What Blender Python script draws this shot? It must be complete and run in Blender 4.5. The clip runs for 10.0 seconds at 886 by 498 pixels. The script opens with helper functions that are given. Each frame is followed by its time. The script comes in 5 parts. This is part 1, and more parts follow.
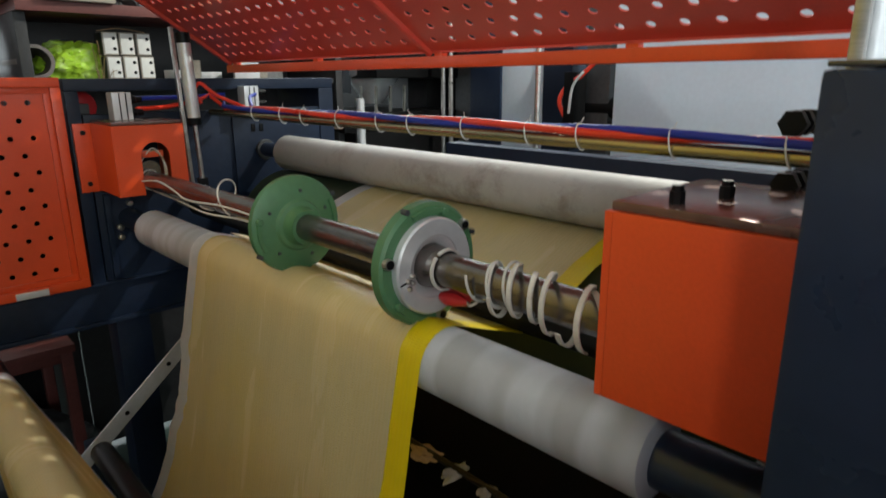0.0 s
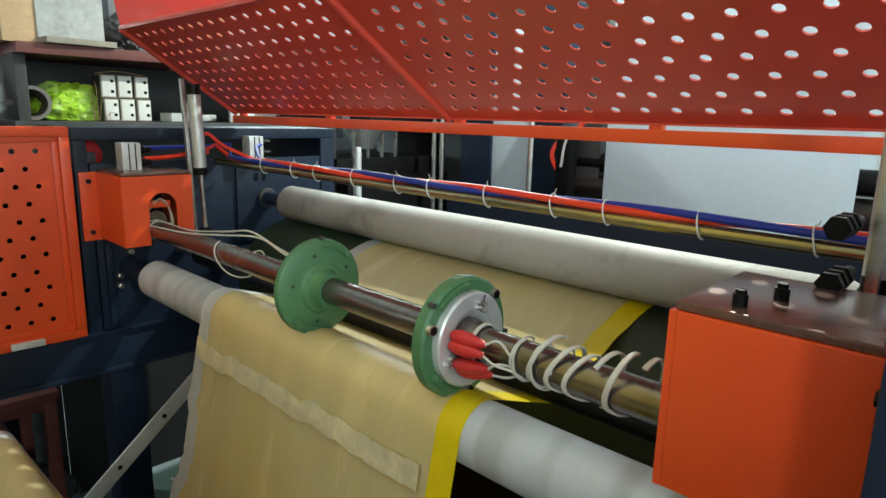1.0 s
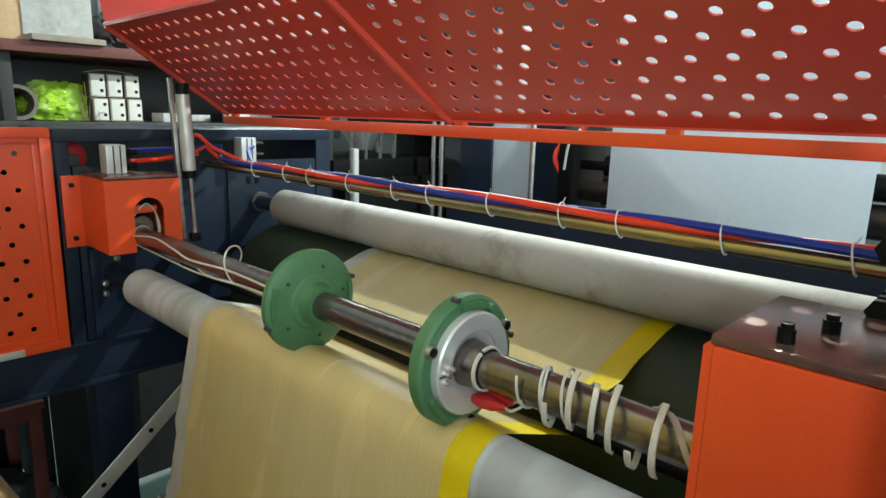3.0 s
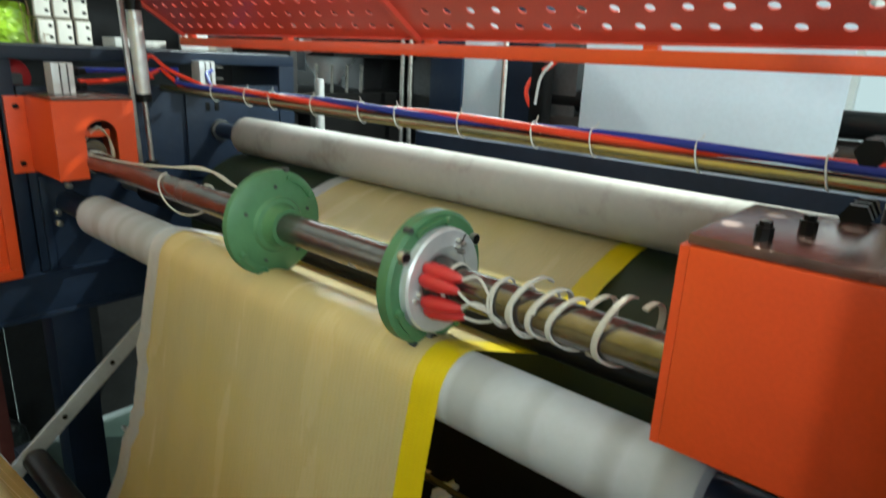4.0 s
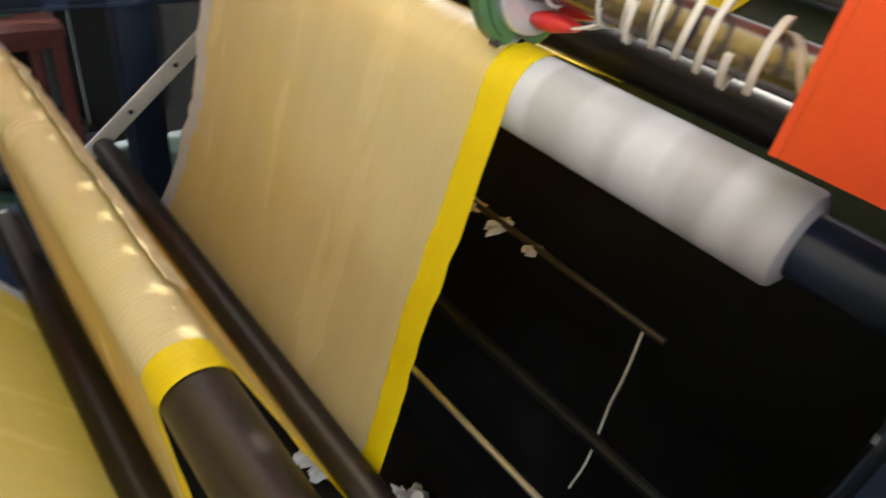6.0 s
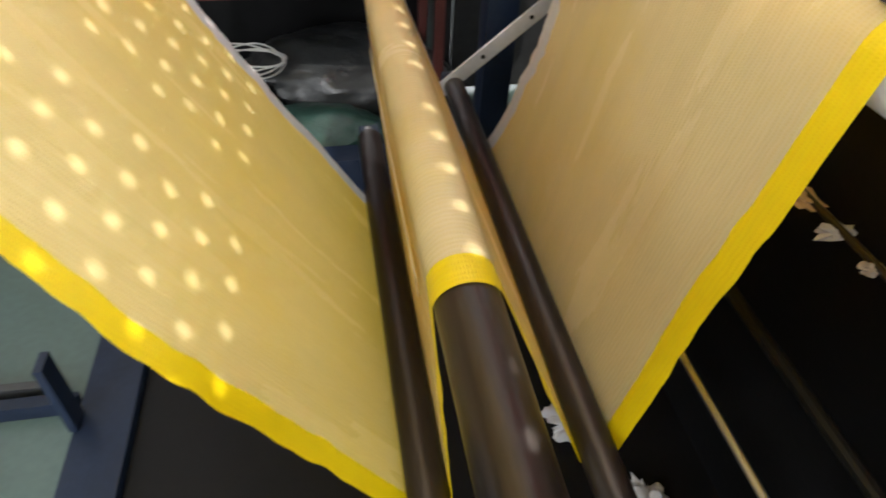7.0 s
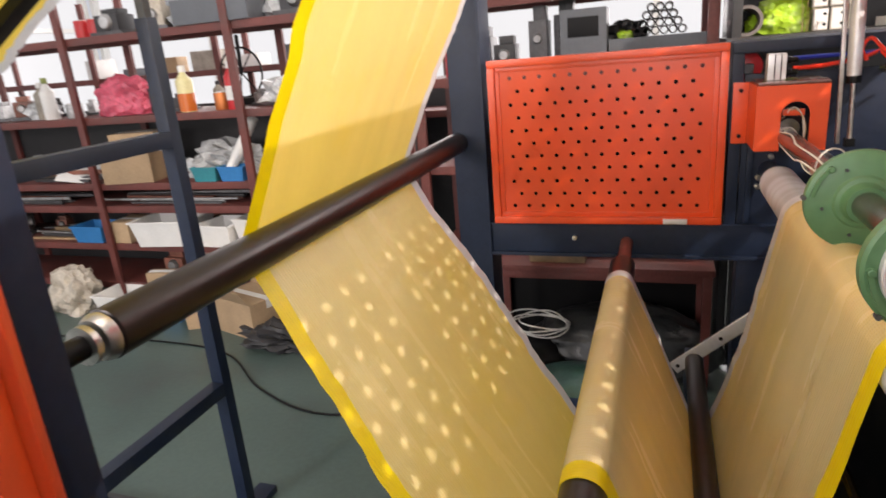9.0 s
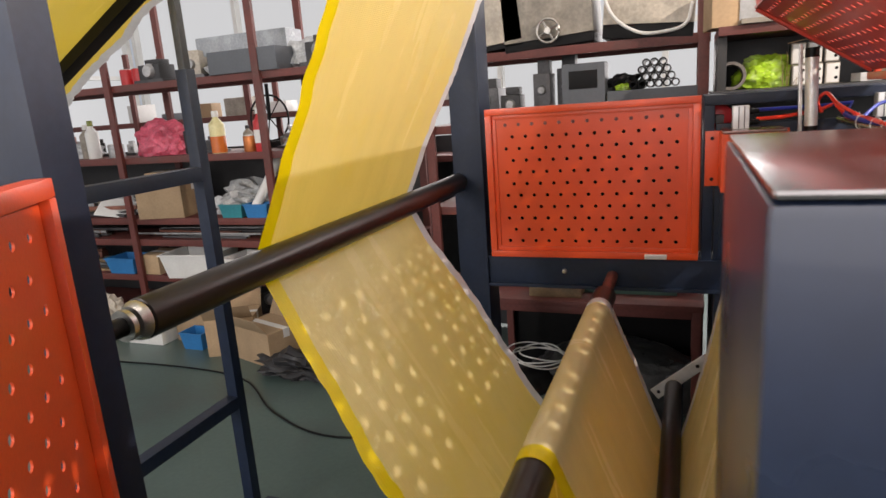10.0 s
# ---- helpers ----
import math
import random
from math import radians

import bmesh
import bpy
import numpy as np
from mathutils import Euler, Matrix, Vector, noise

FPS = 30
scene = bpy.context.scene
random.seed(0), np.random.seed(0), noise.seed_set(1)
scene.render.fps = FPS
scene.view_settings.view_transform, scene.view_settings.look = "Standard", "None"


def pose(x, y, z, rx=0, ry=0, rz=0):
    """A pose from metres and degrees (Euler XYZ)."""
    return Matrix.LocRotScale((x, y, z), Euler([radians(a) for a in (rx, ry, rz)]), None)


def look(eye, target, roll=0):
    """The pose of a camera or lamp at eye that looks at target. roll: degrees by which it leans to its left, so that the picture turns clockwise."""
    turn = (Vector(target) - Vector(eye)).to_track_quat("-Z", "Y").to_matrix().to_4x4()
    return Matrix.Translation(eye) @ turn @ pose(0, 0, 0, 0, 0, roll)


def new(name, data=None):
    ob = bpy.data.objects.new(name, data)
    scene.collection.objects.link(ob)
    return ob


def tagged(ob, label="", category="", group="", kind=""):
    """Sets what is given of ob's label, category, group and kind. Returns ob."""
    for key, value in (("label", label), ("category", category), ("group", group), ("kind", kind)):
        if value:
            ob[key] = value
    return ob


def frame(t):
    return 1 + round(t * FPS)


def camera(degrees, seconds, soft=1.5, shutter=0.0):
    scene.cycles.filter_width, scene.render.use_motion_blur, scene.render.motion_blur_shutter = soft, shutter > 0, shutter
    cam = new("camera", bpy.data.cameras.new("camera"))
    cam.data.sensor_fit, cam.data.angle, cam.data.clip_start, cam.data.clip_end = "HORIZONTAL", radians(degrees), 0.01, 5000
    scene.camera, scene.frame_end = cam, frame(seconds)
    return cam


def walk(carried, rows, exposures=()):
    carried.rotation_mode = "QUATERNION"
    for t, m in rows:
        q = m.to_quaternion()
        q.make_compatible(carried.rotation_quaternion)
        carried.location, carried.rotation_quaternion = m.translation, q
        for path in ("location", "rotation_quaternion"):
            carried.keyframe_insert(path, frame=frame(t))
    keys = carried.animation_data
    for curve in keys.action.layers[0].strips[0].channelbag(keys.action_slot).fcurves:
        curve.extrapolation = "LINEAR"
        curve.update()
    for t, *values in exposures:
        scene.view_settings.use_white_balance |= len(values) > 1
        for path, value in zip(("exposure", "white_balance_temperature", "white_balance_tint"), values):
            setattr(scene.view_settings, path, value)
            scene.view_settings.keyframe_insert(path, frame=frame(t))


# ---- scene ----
cam = camera(70.4, 10.0, shutter=0.4)
PATH = [
    (0, (0.346, -2.021, 1.593), (1.669, -0.614, 1.071), -0.3),
    (0.5, (0.311, -1.971, 1.631), (1.711, -0.61, 1.203), 1.2),
    (1, (0.268, -1.956, 1.655), (1.675, -0.596, 1.241), 1.4),
    (1.5, (0.285, -1.913, 1.674), (1.692, -0.553, 1.26), 1.4),
    (2, (0.301, -1.885, 1.672), (1.708, -0.524, 1.26), 1.5),
    (3.5, (0.333, -1.901, 1.646), (1.744, -0.548, 1.224), 1.7),
    (4, (0.338, -1.885, 1.613), (1.789, -0.635, 1.035), 2.7),
    (4.2, (0.348, -1.878, 1.588), (1.812, -0.692, 0.92), 3.9),
    (4.5, (0.352, -1.864, 1.56), (1.83, -0.781, 0.758), 5.0),
    (4.8, (0.344, -1.859, 1.537), (1.805, -0.84, 0.629), 6.3),
    (5, (0.344, -1.858, 1.538), (1.777, -0.86, 0.563), 5.6),
    (5.2, (0.351, -1.863, 1.525), (1.767, -0.87, 0.521), 5.5),
    (6.3, (0.333, -1.85, 1.48), (1.294, -0.634, 0.216), 11.3),
    (6.5, (0.331, -1.84, 1.483), (1.111, -0.548, 0.171), 10.4),
    (6.8, (0.339, -1.851, 1.455), (0.823, -0.437, 0.126), 6.4),
    (7.2, (0.368, -1.919, 1.456), (0.526, -0.418, 0.144), -0.1),
    (7.5, (0.398, -1.988, 1.469), (0.362, -0.37, 0.294), -3.6),
    (8, (0.461, -2.115, 1.586), (0.299, -0.356, 0.649), -5.2),
    (8.5, (0.522, -2.194, 1.615), (0.151, -0.368, 0.889), -5.1),
    (9, (0.596, -2.280, 1.652), (-0.051, -0.487, 1.052), -4.9),
    (9.5, (0.663, -2.380, 1.668), (-0.054, -0.581, 1.171), -4.3),
    (10, (0.756, -2.456, 1.645), (0.035, -0.646, 1.190), -4.2),
]
walk(cam, [(t, look(eye, target, roll)) for t, eye, target, roll in PATH],
     [(0, -0.75, 6250, 2), (0.4, -0.4, 6100, -6), (1.0, -0.26, 6050, -9), (3.5, -0.16, 6000, -10), (4.5, 0.05, 6000, -13), (5.2, 0.25, 6200, -4),
      (6.4, 0.76, 6600, 9), (7.5, 0.7, 6500, 11), (8.5, 0.5, 6900, 20), (9.2, 0.2, 7150, 18), (10.0, -0.2, 7100, 17)])

# ---- light ----
HX0, HX1, HY0, HY1, HZ = -6.5, 7.5, -6.0, 4.6, 4.6   # hall


def area(name, m, sx, sy, watts, color):
    d = bpy.data.lights.new(name, "AREA")
    d.shape, d.size, d.size_y, d.energy, d.color = "RECTANGLE", sx, sy, watts, color
    ob = new(name, d)
    ob.matrix_world = m
    return ob


def high_bay(x, y, z, watts):
    d = bpy.data.lights.new("high_bay_bulb", "POINT")
    d.shadow_soft_size, d.energy, d.color = 0.012, watts, (1.0, 0.93, 0.84)
    ob = new("high_bay_bulb", d)
    ob.location = (x, y, z)


world = bpy.data.worlds.new("world")
scene.world = world
world.use_nodes = True
world.node_tree.nodes["Background"].inputs[0].default_value = (0.75, 0.86, 1.0, 1)
world.node_tree.nodes["Background"].inputs[1].default_value = 0.6
DAY = (0.95, 0.97, 1.0)
area("window_light_back", look((-1.5, 4.45, 2.3), (-1.5, 0, 1.2)), 8.0, 2.2, 250, DAY)
# fill lights for unseen west, south and east windows, added to brighten the machine
area("west_fill_light", look((-6.35, -3.0, 2.3), (0, -0.6, 1.0)), 5.0, 2.2, 80, DAY)
area("south_fill_light", look((0.5, -5.85, 2.3), (0.5, 0, 1.2)), 6.0, 2.2, 170, DAY)
area("east_fill_light", look((7.3, -1.0, 2.4), (0, -1.0, 1.2)), 7.0, 2.2, 75, DAY)
# unseen source, set where the near block's shadow edge points
area("southwest_light", look((-2.3, -4.8, 2.9), (0.85, -1.5, 1.2)), 0.6, 1.6, 95, DAY)
# weak overhead fill added above the machine, no such tube is known
area("overhead_fill_light", look((0.2, -1.75, 4.42), (0.2, -1.6, 0.0)), 2.2, 0.3, 18, (1.0, 0.98, 0.94))
area("tube_lamp_light", look((4.7, 3.3, 3.8), (1.0, -1.0, 1.2)), 4.0, 0.9, 235, (0.97, 0.98, 1.0))
high_bay(2.72, -1.0, 3.0, 360)


# ---- materials ----
def material(name, color, rough=0.5, metal=0.0, vary=0.12, scale=6.0, fine=60.0, bump=0.15, stain=None, stain_amount=0.0,
             translucent=0.0, coat=0.0, streak=None, island=0.0, stain_map=None, deep=None):
    """A painted, metal or film surface: base colour with two scales of variation, bump and optional stains or streaks."""
    mat = bpy.data.materials.new(name)
    mat.use_nodes = True
    nt = mat.node_tree
    nodes, links = nt.nodes, nt.links
    bsdf = nodes["Principled BSDF"]
    co = nodes.new("ShaderNodeTexCoord")
    mp = nodes.new("ShaderNodeMapping")
    links.new(co.outputs["Object"], mp.inputs[0])
    if streak:
        mp.inputs["Scale"].default_value = streak
    n1 = nodes.new("ShaderNodeTexNoise")
    n1.inputs["Scale"].default_value, n1.inputs["Detail"].default_value = scale, 5
    n2 = nodes.new("ShaderNodeTexNoise")
    n2.inputs["Scale"].default_value, n2.inputs["Detail"].default_value = fine, 3
    links.new(mp.outputs[0], n1.inputs[0])
    links.new(mp.outputs[0], n2.inputs[0])
    mix = nodes.new("ShaderNodeMix")
    mix.data_type = "RGBA"
    ramp = nodes.new("ShaderNodeMapRange")
    ramp.inputs[1].default_value, ramp.inputs[2].default_value = 0.3, 0.7
    links.new(n1.outputs[0], ramp.inputs[0])
    links.new(ramp.outputs[0], mix.inputs[0])
    mix.inputs[6].default_value = (*[c * (1 - vary) for c in color], 1)
    mix.inputs[7].default_value = (*[min(1, c * (1 + vary)) for c in color], 1)
    last = mix.outputs[2]
    mix2 = nodes.new("ShaderNodeMix")
    mix2.data_type, mix2.blend_type = "RGBA", "MULTIPLY"
    ramp2 = nodes.new("ShaderNodeMapRange")
    ramp2.inputs[1].default_value, ramp2.inputs[2].default_value = 0.35, 0.65
    ramp2.inputs[3].default_value, ramp2.inputs[4].default_value = 1 - 0.8 * vary, 1.0
    links.new(n2.outputs[0], ramp2.inputs[0])
    mix2.inputs[0].default_value = 1.0
    links.new(last, mix2.inputs[6])
    links.new(ramp2.outputs[0], mix2.inputs[7])
    last = mix2.outputs[2]
    if stain:
        n3 = nodes.new("ShaderNodeTexNoise")
        n3.inputs["Scale"].default_value, n3.inputs["Detail"].default_value = scale * 0.7, 8
        n3.inputs["Roughness"].default_value = 0.7
        if stain_map:
            mp3 = nodes.new("ShaderNodeMapping")
            mp3.inputs["Scale"].default_value = stain_map
            links.new(co.outputs["Object"], mp3.inputs[0])
            links.new(mp3.outputs[0], n3.inputs[0])
            n3.inputs["Detail"].default_value = 1.5
        else:
            links.new(co.outputs["Object"], n3.inputs[0])
        r3 = nodes.new("ShaderNodeMapRange")
        r3.inputs[1].default_value, r3.inputs[2].default_value = (0.47, 0.56) if stain_map else (0.52, 0.68)
        r3.inputs[4].default_value = stain_amount
        links.new(n3.outputs[0], r3.inputs[0])
        m3 = nodes.new("ShaderNodeMix")
        m3.data_type = "RGBA"
        links.new(r3.outputs[0], m3.inputs[0])
        links.new(last, m3.inputs[6])
        m3.inputs[7].default_value = (*stain, 1)
        last = m3.outputs[2]
    if island:
        info = nodes.new("ShaderNodeObjectInfo")
        hsv = nodes.new("ShaderNodeHueSaturation")
        r4 = nodes.new("ShaderNodeMapRange")
        r4.inputs[3].default_value, r4.inputs[4].default_value = 1 - island, 1 + island
        links.new(info.outputs["Random"], r4.inputs[0])
        links.new(r4.outputs[0], hsv.inputs["Value"])
        links.new(last, hsv.inputs["Color"])
        last = hsv.outputs[0]
    links.new(last, bsdf.inputs["Base Color"])
    rr = nodes.new("ShaderNodeMapRange")
    rr.inputs[3].default_value, rr.inputs[4].default_value = max(0.03, rough - 0.1), min(1, rough + 0.12)
    links.new(n1.outputs[0], rr.inputs[0])
    links.new(rr.outputs[0], bsdf.inputs["Roughness"])
    bsdf.inputs["Metallic"].default_value = metal
    bsdf.inputs["Coat Weight"].default_value = coat
    if bump:
        b = nodes.new("ShaderNodeBump")
        b.inputs["Strength"].default_value, b.inputs["Distance"].default_value = bump, 0.004
        links.new(n2.outputs[0], b.inputs["Height"])
        links.new(b.outputs[0], bsdf.inputs["Normal"])
    if translucent:
        out = nodes["Material Output"]
        tr = nodes.new("ShaderNodeBsdfTranslucent")
        if deep:
            m5 = nodes.new("ShaderNodeMix")
            m5.data_type, m5.blend_type = "RGBA", "MULTIPLY"
            m5.inputs[0].default_value, m5.inputs[7].default_value = 1.0, (*deep, 1)
            links.new(last, m5.inputs[6])
            links.new(m5.outputs[2], tr.inputs[0])
        else:
            links.new(last, tr.inputs[0])
        ms = nodes.new("ShaderNodeMixShader")
        ms.inputs[0].default_value = translucent
        links.new(bsdf.outputs[0], ms.inputs[1])
        links.new(tr.outputs[0], ms.inputs[2])
        links.new(ms.outputs[0], out.inputs[0])
    return mat


def glow(name, color, strength):
    mat = bpy.data.materials.new(name)
    mat.use_nodes = True
    b = mat.node_tree.nodes["Principled BSDF"]
    b.inputs["Base Color"].default_value = (0, 0, 0, 1)
    b.inputs["Emission Color"].default_value = (*color, 1)
    b.inputs["Emission Strength"].default_value = strength
    return mat


GLOSSNAVY = material("glossy_navy_enamel", (0.013, 0.021, 0.045), 0.28, vary=0.15, bump=0.02, coat=0.1)
NAVY = material("navy_paint", (0.008, 0.0155, 0.036), 0.45, vary=0.2, bump=0.08, stain=(0.035, 0.042, 0.055), stain_amount=0.25)
ORANGE = material("orange_paint", (0.70, 0.075, 0.015), 0.34, vary=0.07, scale=4, fine=220, bump=0.06, coat=0.08, stain=(0.47, 0.055, 0.012), stain_amount=0.4)
# the guard's orange paint, its shade put into a deeper red
SHADED_ORANGE = material("shaded_guard_paint", (0.6, 0.066, 0.045), 0.33, vary=0.08, scale=4, fine=220, bump=0.06, coat=0.15)
STEEL = material("worn_steel", (0.5, 0.48, 0.45), 0.3, 0.9, vary=0.2, streak=(8, 0.6, 8), bump=0.06)
SHAFT = material("oiled_shaft_steel", (0.23, 0.21, 0.195), 0.24, 0.9, vary=0.3, scale=5, stain=(0.13, 0.09, 0.07), stain_amount=0.55, bump=0.08)
NAVY.node_tree.nodes["Principled BSDF"].inputs["Specular IOR Level"].default_value = 0.32
BROWNTUBE = material("dark_brown_roller_steel", (0.027, 0.02, 0.018), 0.32, 0.5, vary=0.25, streak=(3, 0.5, 3), bump=0.05)
RUST = material("red_oxide_rod", (0.16, 0.05, 0.04), 0.5, 0.2, vary=0.25)
BROWNPLATE = material("browned_steel_plate", (0.2, 0.115, 0.1), 0.25, 0.6, vary=0.25, scale=9, stain=(0.42, 0.4, 0.4), stain_amount=0.4, bump=0.05)
CAP = material("scuffed_dark_steel", (0.2, 0.19, 0.19), 0.2, 0.85, vary=0.25, scale=9, fine=14, stain=(0.1, 0.095, 0.095), stain_amount=0.6, bump=0.25)
ALU = material("brushed_aluminium", (0.66, 0.67, 0.68), 0.33, 0.4, vary=0.1, bump=0.08)
RUBBER = material("white_silicone_rubber", (0.47, 0.50, 0.545), 0.42, vary=0.04, scale=15, fine=90, bump=0.06, stain=(0.24, 0.235, 0.23), stain_amount=0.5, stain_map=(0.12, 1, 0.12))
SOILED = material("soiled_white_rubber", (0.38, 0.37, 0.355), 0.55, vary=0.06, scale=9, fine=70, bump=0.08, stain=(0.16, 0.135, 0.11), stain_amount=0.75)
GREEN = material("green_machine_paint", (0.076, 0.18, 0.08), 0.45, vary=0.12, bump=0.08)
DRUMGREEN = material("dark_green_rubber", (0.013, 0.025, 0.011), 0.6, vary=0.15)
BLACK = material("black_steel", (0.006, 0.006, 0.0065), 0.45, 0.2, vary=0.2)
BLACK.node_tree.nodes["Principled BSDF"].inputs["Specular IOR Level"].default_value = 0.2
FILM = material("yellow_film", (0.92, 0.79, 0.47), 0.24, vary=0.035, scale=3.0, fine=38, streak=(0.6, 4, 0.6), bump=0.2, translucent=0.48, deep=(1.0, 0.84, 0.12), stain=(0.93, 0.76, 0.24), stain_amount=0.45)
STRIPE = material("bright_yellow_film", (0.9, 0.7, 0.006), 0.35, vary=0.06, scale=4, fine=20, bump=0.3, translucent=0.3)
SPLICE = material("pale_splice_tape", (0.84, 0.76, 0.54), 0.3, vary=0.14, scale=22, fine=120, bump=0.5, translucent=0.4)
CLEAR = material("milky_film_edge", (0.72, 0.72, 0.74), 0.3, vary=0.08, bump=0.5, translucent=0.4)
CORD = material("white_cotton_cord", (0.62, 0.6, 0.55), 0.8, vary=0.1, fine=300, bump=0.5)
REDPLUG = material("red_plastic", (0.5, 0.02, 0.025), 0.4, vary=0.08)
REDHOSE = material("red_hose", (0.75, 0.045, 0.02), 0.3, vary=0.05, bump=0.0)
BLUEHOSE = material("blue_hose", (0.012, 0.03, 0.3), 0.45, vary=0.05, bump=0.0)
BRASS = material("yellowed_steel_pipe", (0.36, 0.32, 0.19), 0.2, 0.9, vary=0.15, streak=(4, 0.5, 4), bump=0.03)
FLOOR = material("green_painted_concrete", (0.075, 0.115, 0.105), 0.38, vary=0.14, scale=1.6, fine=40, bump=0.1, stain=(0.07, 0.08, 0.078), stain_amount=0.7)
WALL = material("white_plaster", (0.5, 0.52, 0.54), 0.8, vary=0.06, scale=2)
CEIL = material("ceiling_sheet", (0.8, 0.8, 0.8), 0.7, vary=0.06, scale=2)
SHELF = material("red_oxide_shelf_paint", (0.13, 0.032, 0.026), 0.55, vary=0.2, scale=5, stain=(0.07, 0.04, 0.035), stain_amount=0.5)
CARD = material("brown_cardboard", (0.36, 0.25, 0.15), 0.85, vary=0.12, island=0.25)
WHITEWEB = material("white_film_web", (0.74, 0.81, 0.88), 0.35, vary=0.04, scale=1.5, bump=0.1, translucent=0.4)
DARKIRON = material("dark_machine_iron", (0.06, 0.062, 0.065), 0.5, 0.3, vary=0.25)
LIME = material("lime_plastic_bag", (0.46, 0.74, 0.05), 0.3, vary=0.2, scale=14, bump=0.5, stain=(0.75, 0.85, 0.5), stain_amount=0.7)
PINK = material("pink_plastic_bag", (0.82, 0.16, 0.24), 0.35, vary=0.25, scale=9, bump=0.5, translucent=0.3)
WHITEPL = material("white_plastic", (0.7, 0.7, 0.68), 0.45, vary=0.06)
BLUEPL = material("blue_plastic", (0.02, 0.17, 0.42), 0.4, vary=0.1)
GREYBOX = material("grey_enamel", (0.09, 0.1, 0.115), 0.5, vary=0.1)
DAYLIGHT = glow("daylight_backdrop", (0.86, 0.94, 1.0), 0.75)
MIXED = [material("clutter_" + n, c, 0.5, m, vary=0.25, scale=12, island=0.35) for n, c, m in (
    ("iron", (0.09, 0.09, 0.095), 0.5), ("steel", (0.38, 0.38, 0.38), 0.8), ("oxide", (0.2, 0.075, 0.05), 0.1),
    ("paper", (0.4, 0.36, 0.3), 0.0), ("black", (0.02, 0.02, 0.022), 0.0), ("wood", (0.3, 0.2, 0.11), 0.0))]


def add_weave(mat, across, along, strength, tint):
    """Fine ridges of stretched film over the UV sheet: bands across and along the web, in relief and in thickness."""
    nt = mat.node_tree
    nodes, links = nt.nodes, nt.links
    uv = nodes.new("ShaderNodeUVMap")
    uv.uv_map = "web"
    waves = []
    for axis, pitch, bend in (("Y", across, 3.2), ("X", along, 2.2)):
        w = nodes.new("ShaderNodeTexWave")
        w.wave_type, w.bands_direction = "BANDS", axis
        w.inputs["Scale"].default_value = 0.314 / pitch
        w.inputs["Distortion"].default_value = bend
        w.inputs["Detail"].default_value = 2.0
        w.inputs["Detail Scale"].default_value = 1.5
        links.new(uv.outputs[0], w.inputs[0])
        waves.append(w)
    mul = nodes.new("ShaderNodeMath")
    mul.operation = "MULTIPLY"
    links.new(waves[0].outputs[1], mul.inputs[0])
    links.new(waves[1].outputs[1], mul.inputs[1])
    b = nodes.new("ShaderNodeBump")
    b.inputs["Strength"].default_value, b.inputs["Distance"].default_value = strength, 0.002
    links.new(mul.outputs[0], b.inputs["Height"])
    old = next(q for q in nodes if q.bl_idname == "ShaderNodeBump" and q != b)
    links.new(b.outputs[0], old.inputs["Normal"])
    mix = nodes.new("ShaderNodeMix")
    mix.data_type, mix.blend_type = "RGBA", "MULTIPLY"
    mix.inputs[7].default_value = (*tint, 1)
    links.new(mul.outputs[0], mix.inputs[0])
    bsdf = nodes["Principled BSDF"]
    links.new(bsdf.inputs["Base Color"].links[0].from_socket, mix.inputs[6])
    links.new(mix.outputs[2], bsdf.inputs["Base Color"])


add_weave(FILM, 0.0085, 0.0042, 0.3, (0.94, 0.9, 0.74))
add_weave(STRIPE, 0.0085, 0.0042, 0.3, (0.95, 0.9, 0.8))


# ---- mesh helpers ----
def put_box(bm, x0, x1, y0, y1, z0, z1, bevel=0.0):
    r = bmesh.ops.create_cube(bm, size=1, matrix=Matrix.LocRotScale(((x0 + x1) / 2, (y0 + y1) / 2, (z0 + z1) / 2), None, (x1 - x0, y1 - y0, z1 - z0)))
    if bevel:
        es = list({e for v in r["verts"] for e in v.link_edges})
        bmesh.ops.bevel(bm, geom=es, offset=bevel, segments=2, affect="EDGES", profile=0.7)
    return bm


def box(x0, x1, y0, y1, z0, z1, bevel=0.004):
    return put_box(bmesh.new(), x0, x1, y0, y1, z0, z1, bevel)


def put_lathe(bm, profile, m=Matrix(), seg=40):
    """A body of revolution about local Y: profile rows of (y, radius)."""
    rings = []
    for y, r in profile:
        ring = []
        for k in range(seg):
            a = 2 * math.pi * k / seg
            ring.append(bm.verts.new(m @ Vector((r * math.cos(a), y, r * math.sin(a)))))
        rings.append(ring)
    for a, b in zip(rings, rings[1:]):
        for k in range(seg):
            bm.faces.new((a[k], a[(k + 1) % seg], b[(k + 1) % seg], b[k]))
    bm.faces.new(rings[0][::-1])
    bm.faces.new(rings[-1])
    bmesh.ops.recalc_face_normals(bm, faces=bm.faces)
    return bm


def lathe(profile, m=Matrix(), seg=40):
    return put_lathe(bmesh.new(), profile, m, seg)


